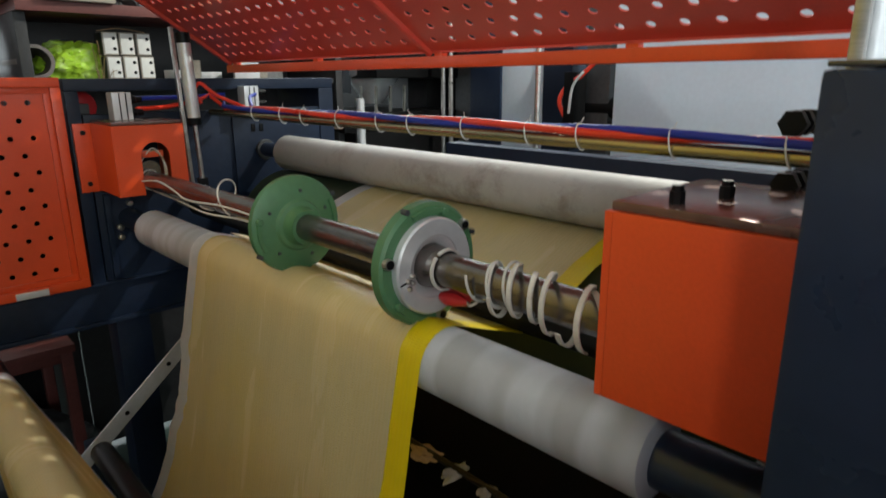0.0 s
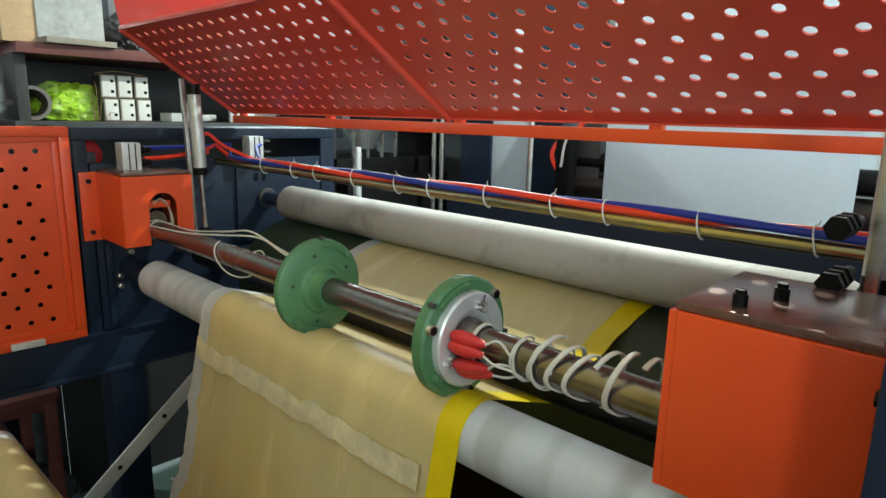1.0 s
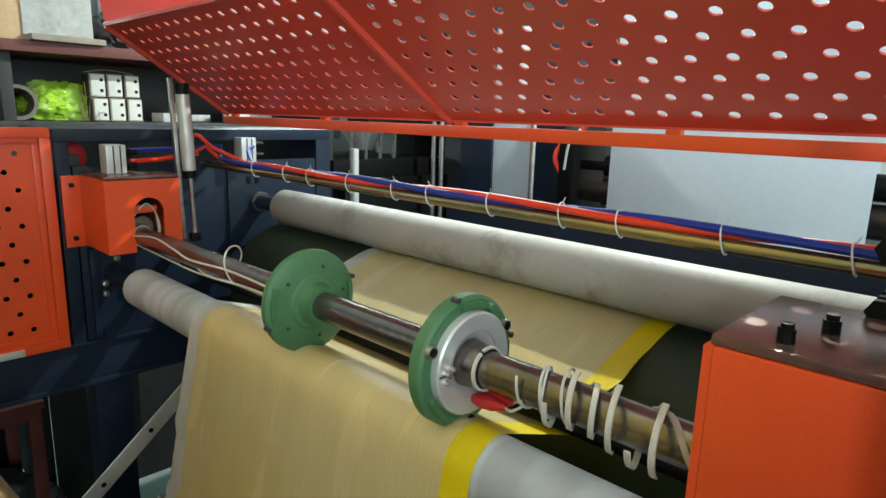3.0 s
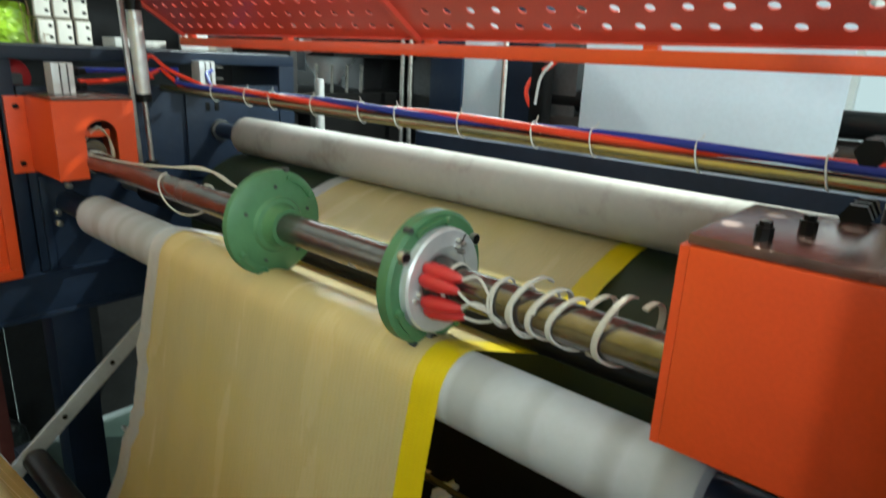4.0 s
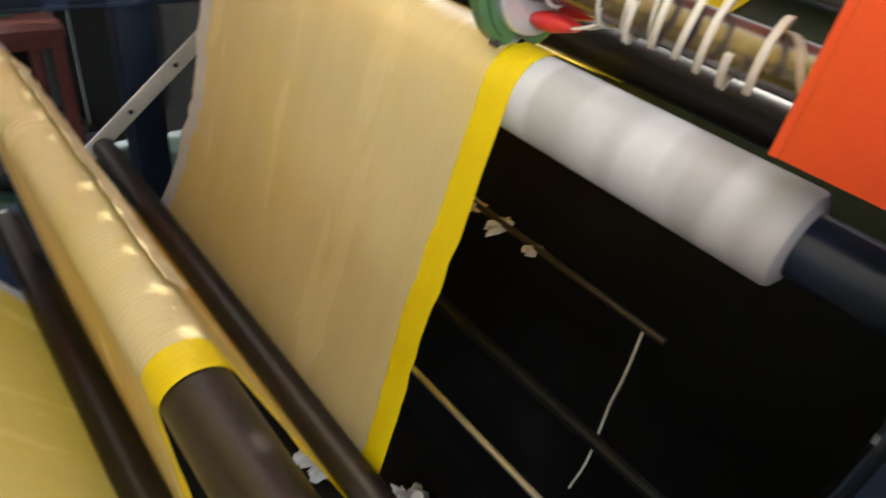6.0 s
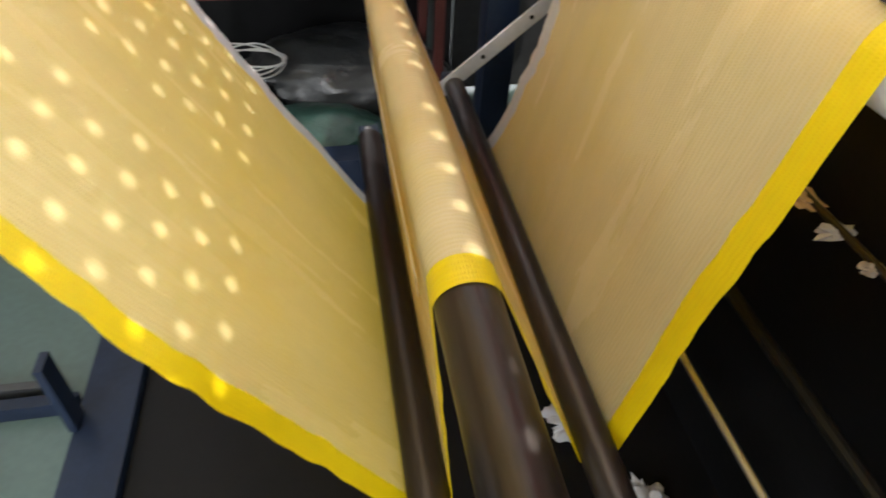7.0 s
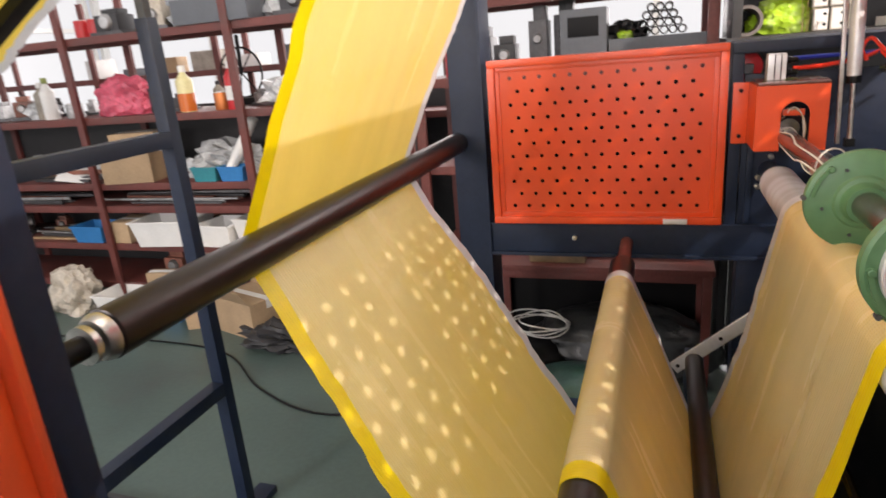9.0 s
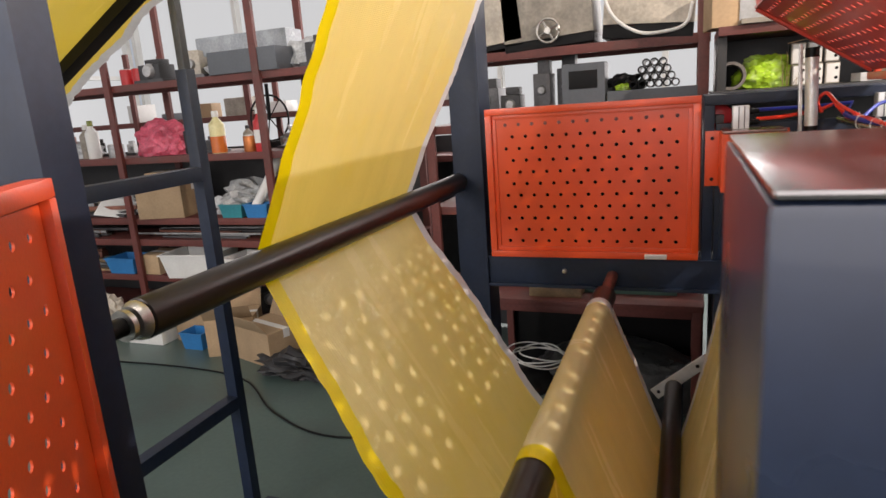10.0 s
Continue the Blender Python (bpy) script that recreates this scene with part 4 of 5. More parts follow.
# dark wrapped bundle, cable coil and low table behind the machine
solo("plastic_sack", crumple(0.5, 8, 0.95, 0.55, 0.42, 0.1, 5), material("black_wrap", (0.028, 0.03, 0.031), 0.3, vary=0.3, scale=9, bump=0.6), "large sack of shiny black plastic on the floor", "sack", pose(0.42, 0.78, 0))
solo("plastic_sack", crumple(0.32, 11, 0.95, 0.6, 0.42, 0.1, 4), material("green_wrap", (0.02, 0.055, 0.045), 0.35, vary=0.3, scale=9, bump=0.6), "sack of dark green plastic on the floor", "sack", pose(0.28, 0.34, 0))
c = thing("cable_coil", "loose coil of white cable lying on the dark sacks", "cable", pose(0.03, 0.62, 0.285, 5, 3, 0))
for k, (r, dx, dz) in enumerate(((0.15, 0, 0), (0.135, 0.012, 0.012), (0.15, -0.014, 0.02), (0.12, 0.02, 0.03))):
    part("loop", tube([(dx + r * (1 + 0.08 * math.sin(2 * a + k)) * math.cos(a), 0.75 * r * math.sin(a), dz + 0.01 * math.sin(a * 2 + k * 1.7)) for a in [q * 0.2094 for q in range(31)]], 0.0038, 6), WHITEPL, c)
solo("plastic_sack", crumple(0.2, 41, 0.9, 0.65, 0.72, 0.12, 4), BLACK, "low black plastic sack under the cable coil", "sack", pose(0.0, 0.62, 0))


solo("torn_film_scrap", crumple(0.018, 61, 1.7, 0.8, 0.5, 0.7, 3), CLEAR, "torn scrap of clear film caught on a tie rod", "film scrap", pose(1.05, -1.30, 0.888))
solo("torn_film_scrap", crumple(0.018, 62, 1.2, 1.6, 0.5, 0.7, 3), CARD, "torn brown paper scrap caught on a tie rod", "paper scrap", pose(1.05, -1.22, 0.89))
solo("torn_film_scrap", crumple(0.012, 63, 1.5, 1.0, 0.5, 0.7, 3), MIXED[3], "small torn scrap of clear film on a tie rod", "film scrap", pose(1.05, -1.38, 0.892))


def low_table():
    t = thing("low_table", "red oxide painted steel work table behind the machine", "table")
    part("top", box(-0.25, 0.84, 0.55, 1.05, 0.60, 0.63, 0.003), SHELF, t)
    for x in (-0.24, 0.79):
        for y in (0.56, 1.0):
            part("leg", box(x, x + 0.04, y, y + 0.04, 0, 0.60, 0.003), SHELF, t)
    # black sheet added to put darkness under the table top
    part("dark_table_backing", box(-0.25, 0.84, 1.052, 1.07, 0.03, 0.62, 0.002), BLACK, t)
    part("rail", box(-0.2, 0.79, 0.565, 0.595, 0.56, 0.60, 0.002), SHELF, t)
    solo("wood_block", box(0.0, 0.27, 0.6, 0.75, 0.631, 0.69, 0.008), MIXED[5], "pale wooden block on the low table", "block")
    solo("green_board", box(0.22, 0.72, 0.70, 0.9, 0.631, 0.655, 0.004), material("teal_board", (0.06, 0.13, 0.11), 0.5), "teal green board on the low table", "board")


low_table()


# ---- items on the far frame's top ----
def carton(name, m, w, d, h, label, mat=None, open_top=False):
    c = thing(name, label, "box", m)
    mt = mat or CARD
    part("body", box(-w / 2, w / 2, -d / 2, d / 2, 0, h, 0.004), mt, c)
    part("tape", box(-w / 2 - 0.0008, w / 2 + 0.0008, -0.025, 0.025, h * 0.75, h + 0.0008, 0), WHITEPL if mat is None else mt, c)
    if open_top:
        part("flap", box(-w / 2, w / 2, 0, 0.004, 0, d * 0.45, 0.001), mt, c, "", pose(0, -d / 2, h, 35, 0, 0))
        part("flap", box(-w / 2, w / 2, -0.004, 0, 0, d * 0.45, 0.001), mt, c, "", pose(0, d / 2, h, -25, 0, 0))
    return c


def top_items():
    z = 1.601   # cupboard shelf
    t = thing("paper_tube", "short grey-brown cardboard tube lying on the cupboard shelf", "tube", pose(0.945, 0.93, z + 0.066))
    bm = bmesh.new()
    n = 32
    prof = [(0, 0.066), (0.3, 0.066), (0.3, 0.052), (0, 0.052)]
    rings = [[bm.verts.new((r * math.cos(2 * math.pi * k / n), y, r * math.sin(2 * math.pi * k / n))) for k in range(n)] for y, r in prof]
    for a, b in zip(rings, rings[1:] + rings[:1]):
        for k in range(n):
            bm.faces.new((a[k], a[(k + 1) % n], b[(k + 1) % n], b[k]))
    bmesh.ops.recalc_face_normals(bm, faces=bm.faces)
    part("tube", bm, material("tube_board", (0.17, 0.15, 0.14), 0.6), t)
    solo("plastic_bag", crumple(0.125, 2, 1.15, 0.8, 0.80, 0.24, 5), LIME, "crumpled lime green plastic bag on the cupboard shelf", "bag", pose(1.12, 1.08, z))
    rnd = random.Random(4)
    for r in range(2):
        for k in range(3):
            x, y = 1.232 + 0.066 * k - 0.006 * r, 0.98
            b = thing("aluminium_block", "white-faced aluminium block in a stacked pile", "metal block", pose(x, y, z + r * 0.096, 0, 0, rnd.uniform(-3, 3)), "stacked aluminium blocks")
            part("body", box(-0.029, 0.029, -0.05, 0.06, 0.001, 0.093, 0.003), MIXED[3], b)
            part("front_face", box(-0.024, 0.026, -0.0525, -0.0502, 0.006, 0.088, 0.0005), WHITEPL, b)
            part("side", box(-0.0315, -0.0292, -0.045, 0.055, 0.004, 0.09, 0.0005), DARKIRON, b)
            for q in (0.026, 0.068):
                part("hole", lathe([(-0.0545, 0.007), (-0.0526, 0.007)], pose(0.014, 0, q), 10), BLACK, b)
    rnd = random.Random(9)
    for k in range(6):
        w, d, h = rnd.uniform(0.06, 0.14), rnd.uniform(0.05, 0.1), rnd.uniform(0.03, 0.09)
        b = thing("metal_offcut", "small machined metal offcut on the cupboard shelf", "offcut", pose(1.5 + 0.11 * k, 0.95 + 0.09 * (k % 3), z, 0, 0, rnd.uniform(-30, 30)), "metal offcuts")
        part("body", box(-w / 2, w / 2, -d / 2, d / 2, 0.001, h, 0.003), [ALU, MIXED[3], MIXED[1]][k % 3], b)
    for q in range(9):
        x, y = 1.165 + 0.018 * (q % 4), 0.925 + 0.012 * (q % 3)
        dx, dz = rnd.uniform(-0.02, 0.05), rnd.uniform(0.005, 0.03)
        h = z + (0.03, 0.08, 0.13)[q % 3]
        solo("straw_wisp", tube(smooth_path([(x, y, z + 0.002), (x + dx * 0.4, y - 0.004, h), (x + dx, y, h + dz)]), 0.0011, 5), MIXED[5], "wisp of dry straw beside the stacked blocks", "straw", group="straw wisps")
    solo("straw_wisp", tube(smooth_path([(1.18, 0.94, z + 0.192), (1.27, 0.95, z + 0.205), (1.37, 0.94, z + 0.192)]), 0.002, 5), MIXED[5], "wisp of straw on the blocks", "straw")


top_items()


# ---- guard rail frame left of the film ----
def rail_frame():
    f = thing("rail_frame", "dark blue steel rail frame standing on the floor", "frame")
    x = -0.89
    for y in (-0.66, -1.75):
        part("post", box(x - 0.024, x + 0.024, y, y + 0.045, 0, 1.82, 0.003), NAVY, f)
        part("inner_tube", box(x - 0.015, x + 0.015, y + 0.007, y + 0.037, 1.82, 2.5, 0.003), DARKIRON, f, "dark steel telescopic tube")
    for z in (0.535, 1.43):
        part("rail", box(x - 0.025, x + 0.025, -1.69, -0.66, z, z + 0.05, 0.003), NAVY, f)
    part("foot", box(x - 0.04, x + 0.04, -1.8, -0.5, 0, 0.03, 0.003), NAVY, f)


rail_frame()
solo("web_support_bar", box(-2.9, 0.05, -0.66, -0.60, -0.02, 0.02, 0.003), BLACK, "dark flat bar under the high film span", "bar", Matrix.Translation((0.59, 0, 2.985)) @ pose(0, 0, 0, 0, -28.6, 0))
solo("floor_cable", tube(smooth_path([(-3.6, 0.55, 0.006), (-2.6, 0.62, 0.006), (-1.9, 0.55, 0.006), (-1.4, 0.2, 0.006), (-0.9, 0.05, 0.006), (-0.3, 0.3, 0.006)]), 0.006, 6), BLACK, "thin black cable lying across the floor", "cable")
solo("floor_scrap", crumple(0.03, 4, 2.2, 0.7, 0.25, 0.5, 3), WHITEPL, "torn white film scrap on the floor", "scrap", pose(-0.62, -1.05, 0, 0, 0, -35))


# ---- shelving ----
def shelf_row(name, x0, x1, posts, boards, y0=1.2, depth=0.55, top=2.75):
    s = thing(name, "red oxide painted steel storage rack crowded with parts", "storage rack")
    for z in boards:
        part("board", box(x0, x1, y0 + 0.03, y0 + depth, z - 0.008, z, 0.001), SHELF, s)
        part("edge_angle", box(x0, x1, y0 + 0.002, y0 + 0.03, z - 0.05, z, 0.003), SHELF, s)
        part("edge_angle", box(x0, x1, y0 + depth - 0.03, y0 + depth, z - 0.05, z - 0.009, 0.003), SHELF, s)
    for x in posts:
        for y in (y0 - 0.03, y0 + depth):
            part("post", box(x, x + 0.055, y, y + 0.03, 0, top, 0.003), SHELF, s)
    # black sheet added to darken the view between the lower boards
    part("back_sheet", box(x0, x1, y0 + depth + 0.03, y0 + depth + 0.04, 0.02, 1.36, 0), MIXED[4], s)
    return s


shelf_row("storage_rack", -5.9, -1.0, (-5.85, -4.75, -3.32, -1.97, -1.06), (0.16, 0.47, 0.76, 0.93, 1.40, 1.935))
shelf_row("storage_rack", -5.9, -0.9, (-5.8, -4.3, -2.95, -1.4), (1.22, 1.66), 2.35, 0.4, 2.3)
shelf_row("storage_rack", -0.75, 0.86, (-0.75, 0.80), (0.45, 1.0, 1.50, 1.90))


def bottle(m, h, r, mat, cap, label):
    b = thing("bottle", label, "bottle", m)
    part("body", lathe([(0, r * 0.95), (h * 0.02, r), (h * 0.68, r), (h * 0.82, r * 0.4), (h * 0.86, r * 0.35)], pose(0, 0, 0, 90), 18), mat, b)
    part("cap", lathe([(h * 0.86, r * 0.45), (h, r * 0.42)], pose(0, 0, 0, 90), 14), cap, b)
    return b


def tin(m, h, r, mat, label):
    t = thing("tin", label, "tin", m)
    part("body", lathe([(0, r * 0.98), (0.004, r), (h - 0.004, r), (h, r * 0.97)], pose(0, 0, 0, 90), 22), mat, t)
    part("lid", lathe([(h + 0.0005, r * 0.85), (h + 0.005, r * 0.83)], pose(0, 0, 0, 90), 22), STEEL, t)
    return t


def tub(m, w, d, h, mat, label):
    """An open tapered plastic tub with a rim."""
    t = thing("tub", label, "tub", m)
    bm = bmesh.new()
    out = [(0, 0.84), (h - 0.012, 0.99), (h - 0.012, 1.05), (h, 1.05), (h, 0.96), (0.01, 0.80)]
    rings = []
    for z, k in out:
        rings.append([bm.verts.new((sx * w / 2 * k, sy * d / 2 * k, z)) for sx, sy in ((-1, -1), (1, -1), (1, 1), (-1, 1))])
    for a, b in zip(rings, rings[1:]):
        for j in range(4):
            bm.faces.new((a[j], a[(j + 1) % 4], b[(j + 1) % 4], b[j]))
    bm.faces.new(rings[0][::-1])
    bm.faces.new(rings[-1])
    bmesh.ops.recalc_face_normals(bm, faces=bm.faces)
    part("shell", bm, mat, t)
    return t


def pipe_bundle(m, n, r, length, label):
    b = thing("pipe_bundle", label, "pipes", m)
    for row in range(n):
        for j in range(n + 2 - row):
            bm = bmesh.new()
            seg, prof = 10, [(0, r), (length, r), (length, r * 0.72), (0, r * 0.72)]
            rings = [[bm.verts.new((rr * math.cos(2 * math.pi * q / seg), y, rr * math.sin(2 * math.pi * q / seg))) for q in range(seg)] for y, rr in prof]
            for a, c in zip(rings, rings[1:] + rings[:1]):
                for q in range(seg):
                    bm.faces.new((a[q], a[(q + 1) % seg], c[(q + 1) % seg], c[q]))
            bmesh.ops.recalc_face_normals(bm, faces=bm.faces)
            part("pipe", bm, BLACK, b, "", pose((j + row * 0.5) * 2 * r, 0.01 * ((j * 7 + row * 3) % 5), r + row * r * 1.74))
    return b


def gadget(m, w, d, h, mat, label, name="machine_part", category="machine part"):
    """A machined iron part: body, base plate, boss and a stub."""
    g = thing(name, label, category, m)
    part("base_plate", box(-w / 2, w / 2, -d / 2, d / 2, 0, h * 0.15, 0.003), MIXED[0], g)
    part("body", box(-w * 0.36, w * 0.36, -d * 0.4, d * 0.4, h * 0.15, h * 0.78, 0.008), mat, g)
    part("boss", lathe([(-d * 0.52, w * 0.14), (-d * 0.4, w * 0.2), (d * 0.4, w * 0.2)], pose(0, 0, h * 0.5), 18), MIXED[1], g)
    part("cap", box(-w * 0.2, w * 0.3, -d * 0.25, d * 0.25, h * 0.78, h, 0.006), mat, g)
    return g


def bar_stack(m, n, length, label, mats, seed):
    s = thing("bar_stack", label, "metal bars", m)
    rnd = random.Random(seed)
    for k in range(n):
        w, h = rnd.uniform(0.015, 0.05), rnd.uniform(0.01, 0.03)
        x, z = rnd.uniform(-0.05, 0.05), 0.0
        L = length * rnd.uniform(0.6, 1.0)
        part("bar", box(-L / 2, L / 2, -w / 2, w / 2, 0, h, 0.002), mats[k % len(mats)], s, "", pose(rnd.uniform(-0.1, 0.1), 0.06 * (k % 4) - 0.1, 0.001 + 0.028 * (k // 4), 0, 0, rnd.uniform(-5, 5)))
    return s


def fill_racks():
    Y = 1.38
    amber = material("amber_liquid", (0.5, 0.12, 0.02), 0.2, vary=0.05)
    # 1.40 board
    bottle(pose(-3.83, Y, 1.40), 0.27, 0.055, MIXED[3], WHITEPL, "cloudy white plastic bottle with a cap")
    bottle(pose(-3.70, Y - 0.06, 1.40), 0.30, 0.05, WHITEPL, material("olive_cap", (0.2, 0.24, 0.05), 0.5), "grey plastic bottle with an olive cap")
    tin(pose(-3.50, Y - 0.03, 1.40), 0.10, 0.06, MIXED[1], "small bare steel tin on the rack")
    solo("plastic_bag", crumple(0.23, 6, 1.05, 0.6, 0.72, 0.26, 5), PINK, "bulging pink plastic bag on the rack", "bag", pose(-3.02, Y, 1.40))
    tin(pose(-2.74, Y, 1.40), 0.17, 0.065, MIXED[4], "black paint tin beside the pink bag")
    b = bottle(pose(-2.42, Y - 0.1, 1.40), 0.30, 0.055, material("pale_yellow_plastic", (0.72, 0.66, 0.36), 0.3), WHITEPL, "pale yellow bottle half full of amber liquid")
    part("liquid_band", lathe([(0.004, 0.0556), (0.12, 0.0556)], pose(0, 0, 0, 90), 18), amber, b, "amber liquid showing through")
    tin(pose(-2.15, Y - 0.08, 1.40), 0.11, 0.055, material("copper_tin", (0.45, 0.14, 0.04), 0.35, 0.6), "copper coloured tin on the rack")
    b = bottle(pose(-2.03, Y - 0.12, 1.40), 0.30, 0.045, REDPLUG, WHITEPL, "red bottle with a white label band")
    part("label_band", lathe([(0.06, 0.0458), (0.15, 0.0458)], pose(0, 0, 0, 90), 18), WHITEPL, b, "white label band")
    for k, x in enumerate((-4.6, -4.35, -4.1, -1.75, -1.5, -1.25, -2.58)):
        gadget(pose(x, Y + 0.05, 1.40, 0, 0, 17 * k), 0.16, 0.16, 0.12 + 0.03 * (k % 3), MIXED[k % 3], "greasy machined part on the rack")
    w = thing("wire_reel", "black wire spool frame with spokes", "reel", pose(-2.2, 1.62, 1.62))
    part("rim", tube([(0.17 * math.cos(k * 0.2618), 0, 0.17 * math.sin(k * 0.2618)) for k in range(25)], 0.008, 6), BLACK, w)
    for k in range(7):
        a = k * 0.9
        part("spoke", tube([(0, 0, 0), (0.17 * math.cos(a), 0, 0.17 * math.sin(a))], 0.005, 5), BLACK, w)
    part("handle", tube([(0, 0, 0), (0.03, -0.03, 0.25)], 0.014, 8), BLACK, w)
    part("foot", box(-0.12, 0.12, -0.04, 0.04, -0.218, -0.17, 0.004), BLACK, w)
    # 1.935 board
    for k in range(2):
        tin(pose(-3.28 + 0.12 * k, Y, 1.936), 0.12, 0.05, REDPLUG, "red paint tin on the top board")
    gadget(pose(-2.98, Y, 1.936), 0.28, 0.2, 0.17, MIXED[4], "black cast iron part on the top board")
    gadget(pose(-2.62, Y, 1.936, 0, 0, 20), 0.2, 0.2, 0.2, MIXED[3], "pale wooden jig on the top board")
    carton("grey_case", pose(-2.05, Y - 0.05, 1.936), 0.56, 0.3, 0.15, "long grey enamelled steel case on the top board", GREYBOX)
    carton("clear_case", pose(-2.3, 1.62, 1.936), 0.8, 0.2, 0.30, "translucent wrapped case behind the grey case", material("wrapped_grey", (0.34, 0.37, 0.4), 0.25, vary=0.25, scale=7, bump=0.5))
    gadget(pose(-1.5, Y, 1.936), 0.3, 0.24, 0.2, MIXED[0], "dark machined housing on the top board")
    # 0.93 board
    bar_stack(pose(-3.75, Y, 0.931), 9, 0.7, "jumble of steel strips and scraps", MIXED, 3)
    carton("carton", pose(-3.02, 1.36, 0.931, 0, 0, 12), 0.38, 0.36, 0.26, "brown cardboard carton on the rack")
    carton("carton", pose(-3.0, 1.40, 1.193, 0, 0, 14), 0.34, 0.26, 0.08, "flat brown carton lying on another")
    solo("plastic_bag", crumple(0.24, 9, 1.25, 0.7, 0.6, 0.7), material("grey_film", (0.42, 0.43, 0.43), 0.25, vary=0.3, scale=12, bump=0.6), "crumpled grey clear plastic bag on the rack", "bag", pose(-2.28, Y + 0.08, 0.931))
    solo("film_roll", tube([(-2.16, 1.25, 0.99), (-2.02, 1.42, 1.33)], 0.035, 14), WHITEPL, "short leaning white film roll", "film roll")
    for k, x in enumerate((-2.34, -2.12)):
        tub(pose(x, 1.26, 0.931), 0.2, 0.12, 0.1, BLUEPL if k else material("teal_plastic", (0.02, 0.2, 0.24), 0.4), "small blue plastic bin on the rack")
    bar_stack(pose(-4.6, Y, 0.931), 8, 0.8, "loose steel bars and strips", MIXED, 5)
    bar_stack(pose(-1.5, Y, 0.931), 10, 0.7, "loose steel bars and strips", MIXED, 6)
    # 0.76 and 0.47 boards
    bar_stack(pose(-2.7, Y, 0.761), 8, 1.3, "long dark steel bars on the rack", MIXED[:3], 7)
    bar_stack(pose(-4.2, Y, 0.761), 8, 1.2, "long dark steel bars on the rack", MIXED[:3], 8)
    bar_stack(pose(-3.85, Y, 0.471), 12, 0.5, "tangle of brass and steel scraps", [MIXED[5], MIXED[0], MIXED[1]], 9)
    tub(pose(-3.52, 1.3, 0.471), 0.3, 0.22, 0.13, BLUEPL, "blue plastic tub of parts")
    carton("carton", pose(-3.22, 1.34, 0.471), 0.18, 0.25, 0.16, "small grey-brown carton on the low board")
    tub(pose(-2.78, 1.30, 0.471, 0, 0, 6), 0.48, 0.34, 0.19, WHITEPL, "white plastic tub on the low board")
    tub(pose(-2.32, 1.30, 0.471, 0, 0, -4), 0.3, 0.3, 0.16, WHITEPL, "white plastic tub on the low board")
    tub(pose(-2.02, 1.32, 0.471, 0, 0, -8), 0.26, 0.3, 0.2, WHITEPL, "white plastic tub on the low board")
    bar_stack(pose(-1.5, Y, 0.471), 10, 0.7, "loose scrap bars on the low board", MIXED, 10)
    for k in range(5):
        gadget(pose(-5.4 + 0.24 * k, Y, 0.471, 0, 0, 30 * k), 0.2, 0.2, 0.2, MIXED[k % 3], "greasy iron machine part on the rack")
        gadget(pose(-5.5 + 0.24 * k, Y, 0.931, 0, 0, 40 * k), 0.18, 0.2, 0.17, MIXED[(k + 1) % 3], "greasy iron machine part on the rack")
        gadget(pose(-2.9 + 0.3 * k, Y + 0.05, 0.161, 0, 0, 25 * k), 0.24, 0.22, 0.2, MIXED[(k + 2) % 5], "dusty iron part on the bottom board")
    # small clutter that fills the boards
    rnd = random.Random(77)
    clear = material("clear_wrap", (0.5, 0.52, 0.53), 0.2, vary=0.3, scale=14, bump=0.6)
    for x, z, r in ((-3.62, 0.931, 0.13), (-3.4, 0.931, 0.1), (-4.15, 0.931, 0.14), (-2.52, 0.931, 0.12), (-3.95, 1.401, 0.12), (-1.75, 1.401, 0.15), (-1.4, 0.931, 0.16), (-1.7, 1.936, 0.15), (-2.45, 1.936, 0.1)):
        solo("clear_plastic_bag", crumple(r, int(900 + 100 * x), 1.2, 0.8, 0.75, 0.6, 3), clear, "crumpled clear plastic bag among the stored parts", "bag", pose(x, 1.46, z))
    for k in range(26):
        x, z = -4.4 + 0.125 * k + rnd.uniform(-0.03, 0.03), (0.931, 1.401, 0.471)[k % 3]
        if k % 3 == 1 and -3.3 < x < -2.8:
            continue
        w = rnd.uniform(0.05, 0.11)
        pick = k % 5
        if pick == 0:
            tin(pose(x, 1.56, z), rnd.uniform(0.06, 0.13), w * 0.45, MIXED[(k + 1) % 6], "small dusty tin among the stored parts")
        elif pick == 1:
            bottle(pose(x, 1.58, z), rnd.uniform(0.14, 0.24), w * 0.4, (WHITEPL, MIXED[3], MIXED[4])[k % 3], MIXED[4], "plastic bottle among the stored parts")
        else:
            gadget(pose(x, 1.55, z, 0, 0, rnd.uniform(0, 90)), w * 1.5, w * 1.3, rnd.uniform(0.06, 0.16), MIXED[k % 6], "small dusty machine part among the stored parts")
    for k in range(9):
        carton("stored_box", pose(-4.4 + 0.42 * k, 2.55, 1.661, 0, 0, rnd.uniform(-15, 15)), rnd.uniform(0.12, 0.3), 0.2, rnd.uniform(0.06, 0.2), "box on the rack by the window", (WHITEPL, GREYBOX, CARD, MIXED[3])[k % 4])
    solo("paper_sheet", box(-0.13, 0.13, -0.1, 0.1, 0, 0.004, 0.001), WHITEPL, "white paper sheet lying tilted on scraps", "paper", pose(-3.58, 1.3, 1.0, 38, 10, 20))
    # floor in front of the rack
    carton("carton", pose(-2.30, 1.02, 0.0, 0, 0, 25), 0.34, 0.3, 0.27, "open brown cardboard carton on the floor", None, True)
    carton("carton", pose(-1.93, 0.93, 0.0, 0, 0, -18), 0.38, 0.3, 0.24, "open brown cardboard carton on the floor", None, True)
